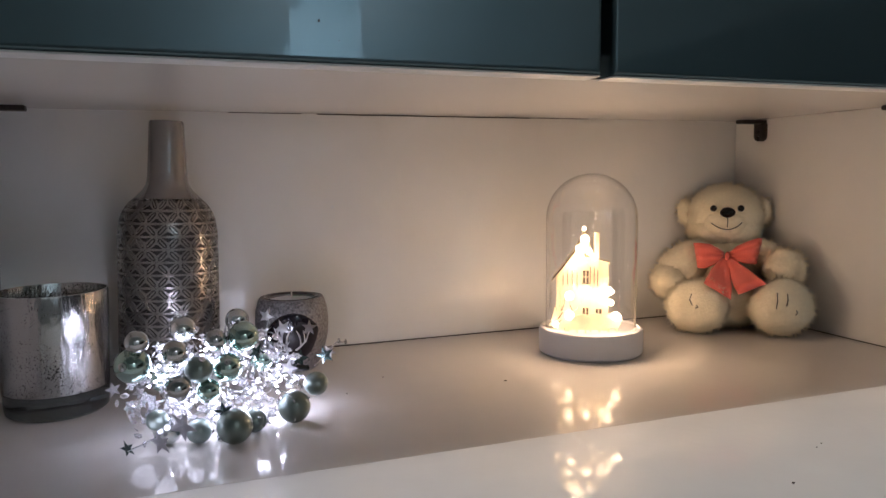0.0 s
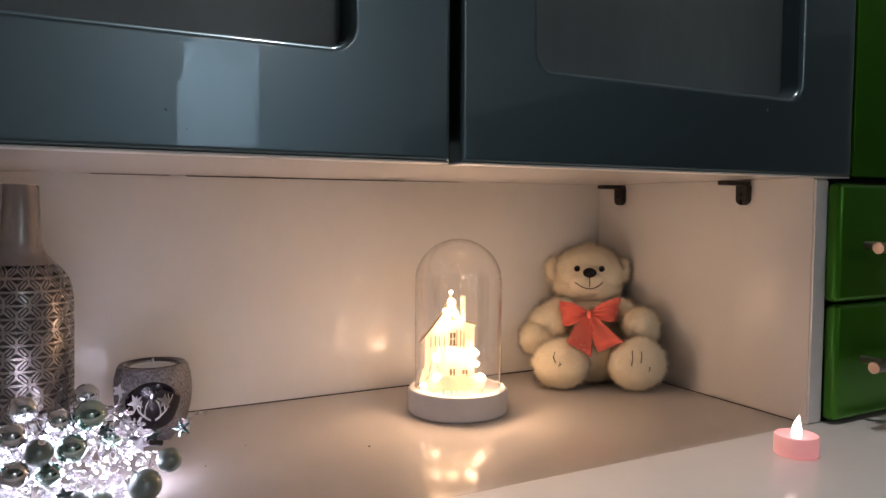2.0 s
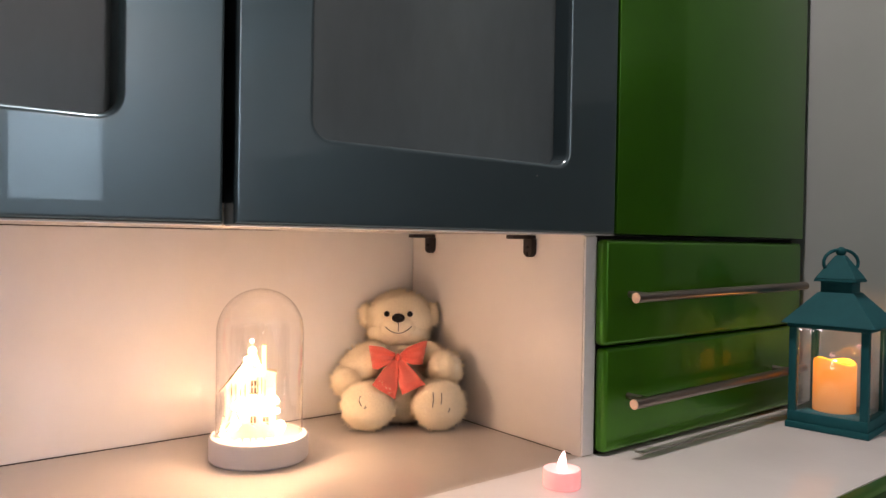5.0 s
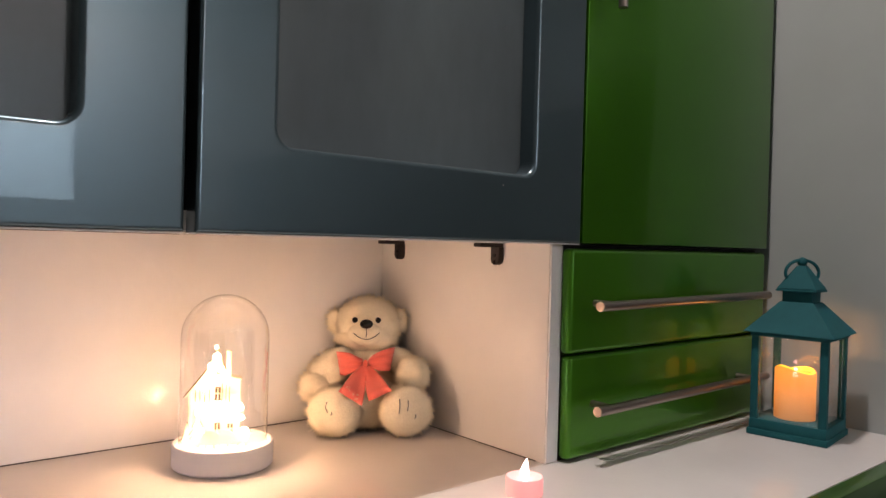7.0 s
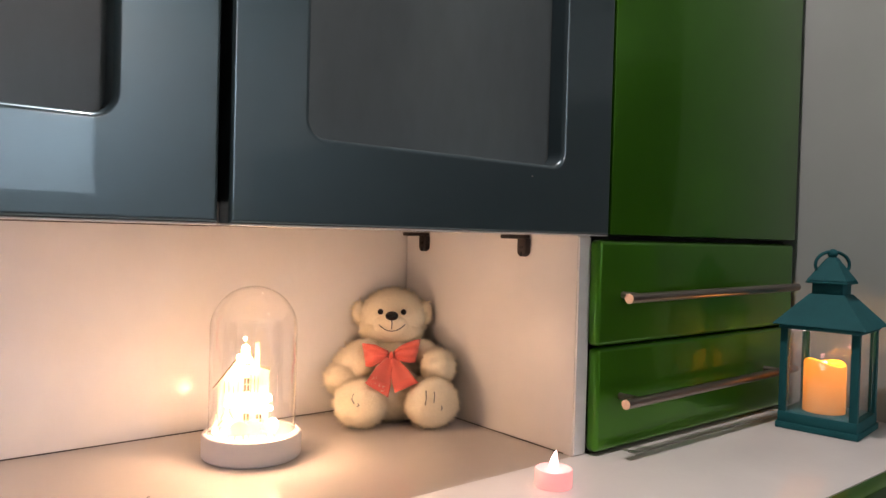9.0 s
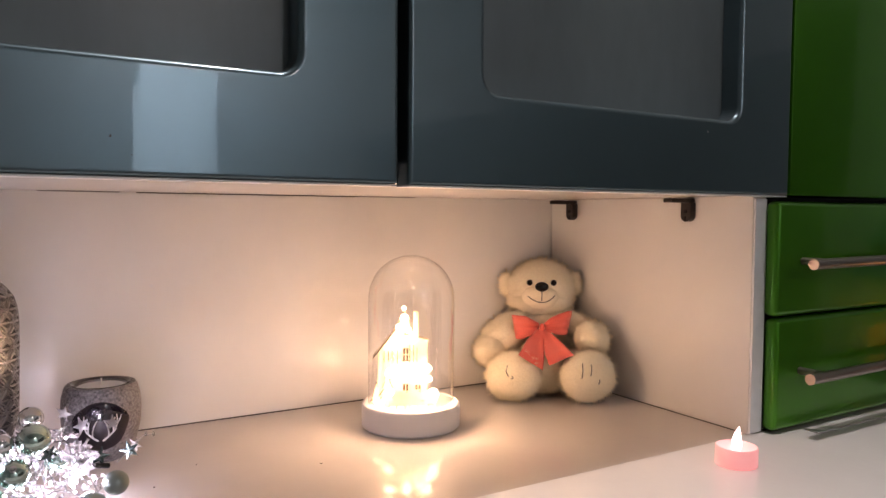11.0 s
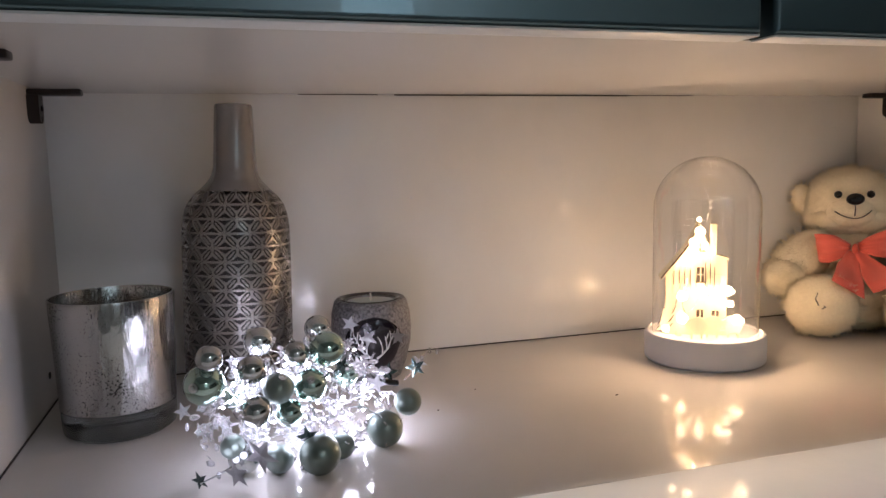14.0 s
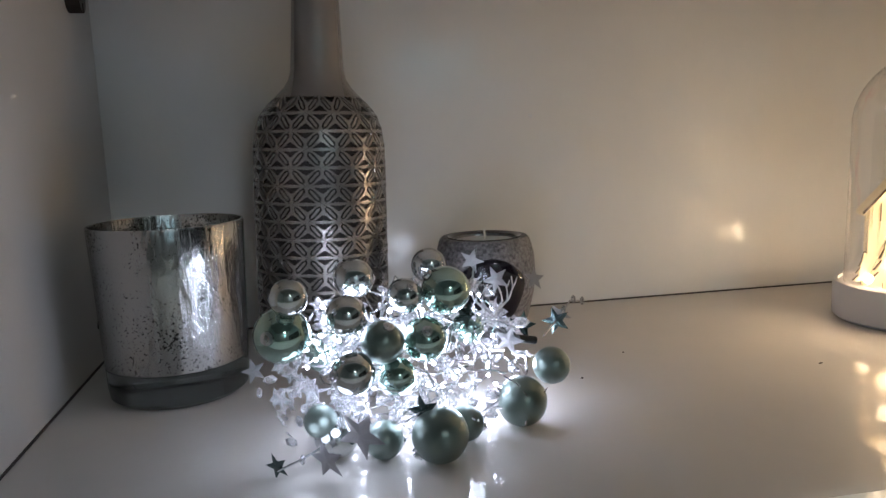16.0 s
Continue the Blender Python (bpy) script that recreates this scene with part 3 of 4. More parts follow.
# ---- lit glass dome ----
dome = thing("glass_dome", "glass dome on a white base with a lit wooden cottage", "ornament", pose(0.4092, 0.5965, 0))
part("base", lathe([(0, 0.0002), (0.0484, 0.0002), (0.0503, 0.002), (0.0505, 0.0215), (0.0492, 0.0245), (0.0472, 0.0252), (0.0464, 0.0235), (0.0, 0.0235)], 72), BASE_WHITE, dome, "matt white round base")
prof = [(0.0440, 0.0236), (0.0440, 0.131)]
prof += [(0.0440 * math.cos(a), 0.131 + 0.0440 * math.sin(a)) for a in (radians(6 * k) for k in range(1, 15))] + [(0.0, 0.1750)]
inner = [(0.0, 0.17465)] + [(0.04365 * math.cos(a), 0.131 + 0.04365 * math.sin(a)) for a in (radians(6 * k) for k in range(14, 0, -1))] + [(0.04365, 0.131), (0.04365, 0.0236)]
shell = part("dome", lathe(prof + inner, 72, closed=True), DOME_GLASS, dome, "clear glass dome")
shell.visible_shadow = False

cot = thing("cottage", "pale plywood cottage scene strung with warm lights", "ornament", pose(0.4092, 0.5985, 0.0237, 0, 0, -27))


def sheet(name, outline, y, depth=0.0022, label="", parent=cot, m=None):
    return part(name, extrude(outline, depth, m=(m or Matrix.Translation((0, y, 0)))), PLY, parent, label, smooth=False)


GABLE = [(-0.0325, 0.0), (0.0170, 0.0), (0.0170, 0.0600), (0.0155, 0.0640), (0.0060, 0.0665), (0.0020, 0.0690), (-0.0066, 0.0925), (-0.0170, 0.0730), (-0.0325, 0.0535)]
front = sheet("front_wall", GABLE, -0.010)
sheet("back_wall", GABLE, -0.001)
b = bmesh.new()
curve = [(-0.0066, 0.0950), (-0.0110, 0.0860), (-0.0170, 0.0755), (-0.0260, 0.0635), (-0.0378, 0.0490)]
sheets = []
for y in (-0.016, 0.002):
    sheets.append(([b.verts.new((x, y, z)) for x, z in curve], [b.verts.new((x + 0.0006, y, z - 0.0022)) for x, z in curve]))
(f0, f1), (g0, g1) = sheets
for i in range(len(curve) - 1):
    b.faces.new((f0[i], f0[i + 1], g0[i + 1], g0[i]))
    b.faces.new((f1[i + 1], f1[i], g1[i], g1[i + 1]))
    b.faces.new((f0[i + 1], f0[i], f1[i], f1[i + 1]))
    b.faces.new((g0[i], g0[i + 1], g1[i + 1], g1[i]))
for i in (0, -1):
    b.faces.new((f0[i], g0[i], g1[i], f1[i]))
bmesh.ops.recalc_face_normals(b, faces=b.faces)
part("roof", b, PLY, cot, "steep swept plywood roof", smooth=False)
part("edge", extrude([(x, z + 0.0003) for x, z in curve] + [(x + 0.0004, z - 0.0012) for x, z in curve[::-1]], 0.0007, m=Matrix.Translation((0, -0.0165, 0))), CHAR_AND_SHADE, cot, "dark laser-cut roof edge", smooth=False)
part("roof", box((0.028, 0.016, 0.002), (-0.0020, -0.006, 0.0820), rot=pose(0, 0, 0, 0, 70, 0)), PLY, cot, "plywood roof slope", smooth=False)
part("roof", box((0.015, 0.016, 0.002), (0.0105, -0.006, 0.0665), rot=pose(0, 0, 0, 0, 14, 0)), PLY, cot, "plywood side roof", smooth=False)
part("chimney", span(0.0030, 0.0080, -0.013, -0.008, 0.060, 0.0945, 0.0003), PLY, cot)
for k in range(10):
    x = -0.0310 + 0.0047 * k
    part("plank", span(x, x + 0.0036, -0.0126, -0.0113, 0.038 - 0.001 * (k % 2), 0.0545 - 0.0007 * abs(k - 4), 0.0002), PLY, cot, smooth=False)
# Dark strips stand in for the shade between the planks.
for x, z0, z1 in ((-0.0268, 0.043, 0.055), (-0.0225, 0.044, 0.055), (-0.0180, 0.043, 0.055), (-0.0135, 0.042, 0.056), (-0.0010, 0.042, 0.062), (0.0028, 0.043, 0.061), (0.0062, 0.042, 0.058)):
    part("slot", span(x, x + 0.0007, -0.0131, -0.0127, z0, z1), CHAR_AND_SHADE, cot, "dark strip for the shade in a slot", smooth=False)
# Each window is a dark plate laid on the wall.
for x, z, w, h in ((-0.0075, 0.007, 0.0055, 0.014), (0.0050, 0.010, 0.0055, 0.010), (-0.0075, 0.0455, 0.0055, 0.012), (-0.0060, 0.072, 0.0035, 0.006)):
    win = part("window", span(x, x + w, -0.0132, -0.01112, z, z + h), CHAR_AND_SHADE, cot, "dark plate drawn for a window opening", smooth=False)
    part("glazing_bar", span(x + w / 2 - 0.0004, x + w / 2 + 0.0004, -0.0141, -0.0133, z, z + h), PLY, win, smooth=False)
    part("glazing_bar", span(x - 0.0006, x + w + 0.0006, -0.0141, -0.0133, z + h / 2 - 0.0004, z + h / 2 + 0.0004), PLY, win, smooth=False)
    part("sill", span(x - 0.0012, x + w + 0.0012, -0.0145, -0.0113, z - 0.0010, z - 0.0002), CHAR_AND_SHADE, win, "dark laser-cut edge", smooth=False)
part("step", span(-0.0325, 0.0170, -0.0165, -0.0113, 0.0, 0.0042, 0.0002), PLY, cot, smooth=False)


def fir(h, w):
    out = [(w * 0.10, 0), (w * 0.10, h * 0.12)]
    for k in range(4):
        f = k / 4
        out += [(w * 0.5 * (1 - f), h * (0.12 + 0.22 * k)), (w * 0.22 * (1 - f), h * (0.12 + 0.22 * (k + 0.9)))]
    return out + [(0, h)] + [(-x, z) for x, z in out[::-1]]


for x, y, h, w in ((-0.0230, -0.022, 0.034, 0.020), (-0.0340, -0.012, 0.022, 0.012)):
    tree = sheet("fir_tree", fir(h, w), y, 0.0016, m=Matrix.Translation((x, y, 0)))
    part("edge", extrude(fir(h * 1.03, w * 1.14), 0.0005, m=Matrix.Translation((x, y + 0.0012, 0))), CHAR_AND_SHADE, tree, "dark laser-cut edge", smooth=False)
bush = [(-0.0045, 0), (-0.0035, 0), (-0.0030, 0.0040), (0.0030, 0.0040), (0.0035, 0), (0.0045, 0), (0.0048, 0.0045)]
bush += [((0.0085 + 0.0008 * math.sin(5 * a)) * math.cos(a), 0.0115 + 0.0070 * math.sin(a)) for a in (radians(-35 + 250 * k / 20) for k in range(21))] + [(-0.0048, 0.0045)]
for x, y in ((0.0030, -0.026), (0.0200, -0.024), (-0.010, -0.031)):
    sheet("shrub", bush, y, 0.0016, m=Matrix.Translation((x, y, 0)))
LEDS = [(-0.0068, -0.0140, 0.0985), (-0.0062, -0.0160, 0.0885), (-0.0020, -0.0160, 0.0765), (0.0030, -0.0170, 0.0715), (-0.0095, -0.0160, 0.0700), (-0.0180, -0.0170, 0.0625),
        (-0.0210, -0.0255, 0.0350), (-0.0205, -0.0245, 0.0155), (-0.0040, -0.0175, 0.0375), (0.0110, -0.0180, 0.0355), (0.0165, -0.0180, 0.0385),
        (0.0225, -0.0270, 0.0160), (-0.0335, -0.0210, 0.0060), (-0.0120, -0.0160, 0.0800), (0.0190, -0.016, 0.0270), (0.0100, 0.0080, 0.0090), (-0.0030, 0.0100, 0.0060), (-0.0160, 0.0075, 0.0110)]
# Bulbs are oversized; the extra size stands in for their glare.
bulb = finish("bulb", ball(0.0030, sub=3), LED_WARM)
large_bulb = finish("bulb", ball(0.0042, sub=3), LED_WARM)
small_bulb = finish("bulb", ball(0.0021, sub=2), LED_WARM)
for p in LEDS:
    shared("bulb", small_bulb if p[2] > 0.095 else (large_bulb if p in (LEDS[1], LEDS[6], LEDS[7], LEDS[8], LEDS[10], LEDS[11]) else bulb), cot, Matrix.Translation(p), "warm white light, oversized for its glare")
b = None
for p, q in zip(LEDS, LEDS[1:]):
    p, q = Vector(p), Vector(q)
    mid = (p + q) / 2 + Vector((0, -0.002, -0.003))
    b = tube([p, (p + mid) / 2, mid, (q + mid) / 2, q], 0.00013, 5, b)
part("light_wire", b, WIRE, cot, "thin bright wire")
cm = cot.matrix_basis
for k in (1, 4, 6, 8, 10, 11, 16):
    away = Vector((0.003 if k in (10, 11) else 0.0, -0.004 if k < 16 else 0.005, -0.006 if k == 1 else 0.0))
    lamp("cottage_light", "POINT", cm @ (Vector(LEDS[k]) + away), 0.058 if k in (10, 11) else (0.042 if k < 14 else 0.050), WARM, 0.002)

# ---- patterned bottle ----
bottle = thing("bottle", "pewter bottle vase with cut-out star lattice pattern", "vase", pose(0.0188, 0.663, 0.0003, 0, 1.6, 0) @ Matrix.Diagonal((1, 1, 1.011, 1)))
PROF = [(0.0, 0.0), (0.0397, 0.0), (0.0418, 0.003), (0.0424, 0.030), (0.0421, 0.070), (0.0418, 0.112), (0.0413, 0.126), (0.0399, 0.1365), (0.0370, 0.1445), (0.0323, 0.1510),
        (0.0264, 0.1565), (0.0210, 0.162), (0.0180, 0.167), (0.0166, 0.173), (0.0158, 0.187), (0.0150, 0.206), (0.0144, 0.2195), (0.0137, 0.2210), (0.0118, 0.2205), (0.0113, 0.19), (0.0, 0.19)]


def radius_at(z):
    pts = PROF[1:18]
    for (r0, z0), (r1, z1) in zip(pts, pts[1:]):
        if z0 <= z <= z1 and z1 > z0:
            return r0 + (r1 - r0) * (z - z0) / (z1 - z0)
    return 0.0418


DEEP = 0.0016
ZTOP = 0.1562
core = [(0.0, 0.0005), (0.038, 0.0005)] + [(radius_at(z) - DEEP, z) for z in (0.002, 0.02, 0.05, 0.08, 0.112, 0.126, 0.1365, 0.1445, 0.1535)]
part("core", lathe(core, 64), RECESS, bottle, "blackened ground of the pattern")
neck = [(radius_at(ZTOP) - DEEP, ZTOP - 0.0012), (radius_at(ZTOP), ZTOP)] + [p for p in PROF if p[1] > ZTOP or p == (0.0, 0.19)][:-1] + [(0.0, 0.19)]
part("neck", lathe(neck, 64), PEWTER, bottle, "smooth satin neck")
part("foot_rim", lathe([(0.038, 0.0), (0.0397, 0.0), (0.0415, 0.0018), (radius_at(0.0022), 0.0022), (0.040, 0.0022)], 64), PEWTER, bottle)
COLS, ROWS_N = 14, 15
PITCH = 0.01055
STEP = 2 * math.pi * 0.0418 / COLS
verts, faces = [], []


def on_bottle(p, inset):
    """A vertex at p = (way round, height) on the bottle, sunk by inset."""
    z = min(max(p[1], 0.0022), ZTOP)
    r = radius_at(z) - inset
    a = 2 * math.pi * p[0] / (STEP * COLS)
    verts.append((r * math.cos(a), r * math.sin(a), z))
    return len(verts) - 1


def sunk_loop(flat):
    """The rounded-over rim and the wall of one hole. Returns its rim."""
    mid = sum(flat, Vector((0, 0))) / len(flat)
    rim_at = [on_bottle(p + (p - mid).normalized() * 0.00022, 0.00004) for p in flat]
    lip_at = [on_bottle(p, 0.0003) for p in flat]
    low_at = [on_bottle(p, DEEP + 0.0002) for p in flat]
    for i in range(len(flat)):
        j = (i + 1) % len(flat)
        faces.append((rim_at[i], rim_at[j], lip_at[j], lip_at[i]))
        faces.append((lip_at[i], lip_at[j], low_at[j], low_at[i]))
    return rim_at


def kite_hole(p, q, apex):
    """A dark three-cornered hole above or below the raised petal from p to q."""
    mid = (p + q) / 2
    up, along = (apex - mid), (q - p) / 2
    hole = [mid - along * 0.56 + up * 0.16, mid + up * 0.28, mid + along * 0.56 + up * 0.16, mid + along * 0.04 + up * 0.92, mid - along * 0.04 + up * 0.92]
    h = sunk_loop(hole)
    a, b_, c = (on_bottle(v, 0) for v in (p, q, apex))
    m = on_bottle(mid, -0.00015)
    faces.extend([(a, m, h[1], h[0]), (m, b_, h[2], h[1]), (b_, c, h[3], h[2]), (c, h[4], h[3]), (c, a, h[0], h[4])])


def slot_hole(p, q, c1, c2):
    """A long sunk ring round a raised bar, along the slanting line from p to q."""
    d = q - p
    w = Vector((-d.y, d.x)).normalized()
    if (c1 - p).dot(w) < 0:
        w = -w

    def loop(f0, f1, half, tip):
        return [p + d * f0 - w * tip, p + d * f0 + w * tip, p + d * (f0 + 0.09) + w * half, p + d * (f1 - 0.09) + w * half,
                p + d * f1 + w * tip, p + d * f1 - w * tip, p + d * (f1 - 0.09) - w * half, p + d * (f0 + 0.09) - w * half]

    h = sunk_loop(loop(0.16, 0.84, 0.00175, 0.0006))
    isl = [on_bottle(v, 0.0001) for v in loop(0.22, 0.78, 0.00075, 0.0003)]
    low = [on_bottle(v, DEEP + 0.0002) for v in loop(0.21, 0.79, 0.0009, 0.0004)]
    faces.append(tuple(isl))
    for i in range(8):
        faces.append((low[i], low[(i + 1) % 8], isl[(i + 1) % 8], isl[i]))
    a, b_, e, f = (on_bottle(v, 0) for v in (p, q, c1, c2))
    faces.extend([(a, h[1], h[0]), (a, e, h[2], h[1]), (e, h[3], h[2]), (e, b_, h[4], h[3]), (b_, h[5], h[4]), (b_, f, h[6], h[5]), (f, h[7], h[6]), (f, a, h[0], h[7])])


for r in range(ROWS_N):
    z0, z1 = ZTOP - (ROWS_N - r) * PITCH, ZTOP - (ROWS_N - r - 1) * PITCH
    off = 0.5 * (r % 2)
    for c in range(COLS):
        a, bb, top_, nxt = (Vector((u * STEP, z)) for u, z in ((c + off, z0), (c + 1 + off, z0), (c + 0.5 + off, z1), (c + 1.5 + off, z1)))
        prev = top_ - Vector((STEP, 0))
        rise = Vector((0, 0.43 * PITCH))
        cen_up, cen_dn, cen_left = (a + bb) / 2 + rise, (top_ + nxt) / 2 - rise, (top_ + prev) / 2 - rise
        kite_hole(a, bb, cen_up)
        kite_hole(top_, nxt, cen_dn)
        slot_hole(a, top_, cen_up, cen_left)
        slot_hole(bb, top_, cen_up, cen_dn)
me = bpy.data.meshes.new("lattice")
me.from_pydata(verts, [], faces)
b = bmesh.new()
b.from_mesh(me)
bpy.data.meshes.remove(me)
bmesh.ops.remove_doubles(b, verts=b.verts, dist=0.00002)
bmesh.ops.recalc_face_normals(b, faces=b.faces)
part("lattice", b, PEWTER, bottle, "raised pewter star lattice")

# ---- silvered candle glass ----
glass = thing("candle_glass", "mottled silver mercury-glass candle holder with a thick base", "candle holder", pose(-0.0615, 0.5915, 0.0003))
part("silvered_wall", lathe([(0.0368, 0.0185), (0.0372, 0.030), (0.0385, 0.070), (0.0394, 0.0905), (0.0391, 0.0917), (0.0381, 0.0917), (0.0378, 0.0905), (0.0368, 0.070), (0.0355, 0.030), (0.0350, 0.0205), (0.0, 0.0200), (0.0, 0.0185)], 72), SILVERED, glass)
part("base", lathe([(0.0, 0.0), (0.0335, 0.0), (0.0358, 0.0022), (0.0366, 0.008), (0.0367, 0.0180), (0.0, 0.0180)], 72), THICK, glass, "thick smoky clear glass base")

# ---- frosted votive ----
vot = thing("votive_holder", "frosted glittery votive holder with a dark oval window", "candle holder", pose(0.1250, 0.6480, 0.0003))
part("bowl", lathe([(0.0, 0.0), (0.0215, 0.0), (0.0240, 0.002), (0.0285, 0.014), (0.0322, 0.030), (0.0330, 0.042), (0.0322, 0.054), (0.0298, 0.0632), (0.0280, 0.0655), (0.0245, 0.0655), (0.0232, 0.0640), (0.0230, 0.054), (0.0, 0.054)], 64), SNOW, vot)
part("tea_light_cup", lathe([(0.0, 0.0545), (0.0205, 0.0545), (0.0210, 0.0640), (0.0204, 0.0640), (0.0200, 0.0625), (0.0, 0.0622)], 48), CUP, vot, "thin aluminium candle cup")
part("wax", lathe([(0.0, 0.0623), (0.0198, 0.0623), (0.0198, 0.0628), (0.0, 0.0631)], 48), WAX, vot, "pale unlit wax")
part("wick", tube([(0, 0, 0.0628), (0.0004, 0, 0.066), (0.0002, 0.0003, 0.0695)], 0.0007, 8), WICK, vot)
part("rim_ring", lathe([(0.0214, 0.0645), (0.0236, 0.0658), (0.0243, 0.0660), (0.0243, 0.0652), (0.0236, 0.0648)], 48, closed=True), PLUM, vot, "dark inner rim")


def on_votive(u, z, lift):
    pts = [(0.0240, 0.002), (0.0285, 0.014), (0.0322, 0.030), (0.0330, 0.042), (0.0322, 0.054), (0.0298, 0.0632)]
    z = min(max(z, 0.003), 0.062)
    for (r0, z0), (r1, z1) in zip(pts, pts[1:]):
        if z0 <= z <= z1:
            r = r0 + (r1 - r0) * (z - z0) / (z1 - z0) + lift
            break
    a = radians(-97) + u / 0.033
    return Vector((r * math.cos(a), r * math.sin(a), z))


b = bmesh.new()
rings = []
for f in (0.0, 0.35, 0.7, 0.92, 1.0):
    rings.append([b.verts.new(on_votive(0.0250 * f * math.cos(2 * math.pi * i / 40) * (1 + 0.05 * math.sin(5 * 2 * math.pi * i / 40)), 0.034 + 0.0220 * f * math.sin(2 * math.pi * i / 40), 0.0006 if f < 1 else -0.0004)) for i in range(40)] if f else [b.verts.new(on_votive(0, 0.034, 0.0006))])
for a, c in zip(rings, rings[1:]):
    for i in range(40):
        q = list(dict.fromkeys([a[i % len(a)], a[(i + 1) % len(a)], c[(i + 1) % len(c)], c[i % len(c)]]))
        b.faces.new(q)
bmesh.ops.recalc_face_normals(b, faces=b.faces)
part("oval_window", b, PLUM, vot, "dark plum oval")
b = None
for s in (-1, 1):
    stem = [on_votive(s * u, z, 0.0010) for u, z in ((0.002, 0.022), (0.006, 0.025), (0.011, 0.030), (0.0135, 0.037), (0.0125, 0.044))]
    b = tube(stem, 0.0009, 6, b, taper=0.5)
    for pu, pz, qu, qz in ((0.0065, 0.0255, 0.0050, 0.036), (0.0100, 0.029, 0.0085, 0.040), (0.0130, 0.036, 0.0165, 0.043), (0.0055, 0.034, 0.0025, 0.040), (0.0088, 0.037, 0.0112, 0.042)):
        b = tube([on_votive(s * pu, pz, 0.0010), on_votive(s * (pu + qu) / 2 + 0.0004 * s, (pz + qz) / 2, 0.0011), on_votive(s * qu, qz, 0.0010)], 0.0007, 6, b, taper=0.4)
part("branch_print", b, ANTLER, vot, "silver-white branching print")

# ---- lit bauble garland ----
gar = thing("bauble_garland", "heap of mint and silver baubles, stars and cool lights", "garland")
FLOOR_Z = 0.0004


def bauble_mesh(material):
    b = ball(1.0, sub=4)
    return finish("bauble", b, material)


GLOSS, SAT, PRL = bauble_mesh(MINT_GLOSS), bauble_mesh(MINT_SATIN), bauble_mesh(PEARL)
cap = finish("cap", lathe([(0.0, 1.18), (0.10, 1.16), (0.12, 1.10), (0.24, 1.08), (0.25, 0.97), (0.0, 0.96)], 16), WIRE)
BALLS = [(-0.0007, 0.4709, 0.0575, 0.0112, GLOSS), (0.0028, 0.4640, 0.0735, 0.0074, PRL), (0.0301, 0.5037, 0.0715, 0.0088, PRL), (0.0683, 0.5322, 0.0700, 0.0085, PRL),
         (0.0690, 0.4932, 0.0655, 0.0107, GLOSS), (0.0505, 0.4900, 0.0650, 0.0078, PRL), (0.0246, 0.4740, 0.0625, 0.0083, PRL), (0.0388, 0.4750, 0.0500, 0.0089, SAT),
         (0.0574, 0.4830, 0.0475, 0.0097, GLOSS), (0.0255, 0.4662, 0.0410, 0.0089, PRL), (0.0442, 0.4768, 0.0345, 0.0080, GLOSS), (0.0373, 0.4742, 0.0086, 0.0082, SAT),
         (0.0594, 0.4651, 0.0119, 0.0117, SAT), (0.0739, 0.4828, 0.0082, 0.0080, SAT), (0.1024, 0.4926, 0.0117, 0.0115, SAT), (0.1200, 0.5024, 0.0240, 0.0088, SAT),
         (0.0180, 0.4800, 0.0098, 0.0092, PRL), (0.0120, 0.4780, 0.0180, 0.0070, SAT), (0.0830, 0.5150, 0.0420, 0.0078, GLOSS), (0.0560, 0.5330, 0.0350, 0.0090, PRL), (0.0150, 0.5200, 0.0350, 0.0095, GLOSS)]
rng = random.Random(11)
for x, y, z, r, me in BALLS:
    turn = Euler((rng.uniform(0.6, 2.4), rng.uniform(-0.6, 0.6), rng.uniform(0, 6.28))).to_matrix().to_4x4()
    o = shared("bauble", me, gar, Matrix.Translation((x, y, max(z, r + FLOOR_Z))) @ turn @ Matrix.Diagonal((r, r, r, 1)),
               {GLOSS: "shiny mint bauble", SAT: "satin mint bauble", PRL: "shiny pale silver bauble"}[me])
    shared("cap", cap, o, Matrix())


def star_mesh(name, material, inner=0.42, thick=0.06):
    out = []
    for k in range(10):
        a = radians(90 + 36 * k)
        rr = 1.0 if k % 2 == 0 else inner
        out.append((rr * math.cos(a), rr * math.sin(a)))
    b = bmesh.new()
    rim_ = [b.verts.new((x, 0, z)) for x, z in out]
    f, k = b.verts.new((0, -thick, 0)), b.verts.new((0, thick, 0))
    for i in range(10):
        j = (i + 1) % 10
        b.faces.new((rim_[i], rim_[j], f))
        b.faces.new((rim_[j], rim_[i], k))
    bmesh.ops.recalc_face_normals(b, faces=b.faces)
    return finish(name, b, material, smooth=False)


SW, ST, SC = star_mesh("star", STAR_WHITE), star_mesh("star", STAR_TEAL), star_mesh("star", ACRYLIC, 0.5, 0.16)
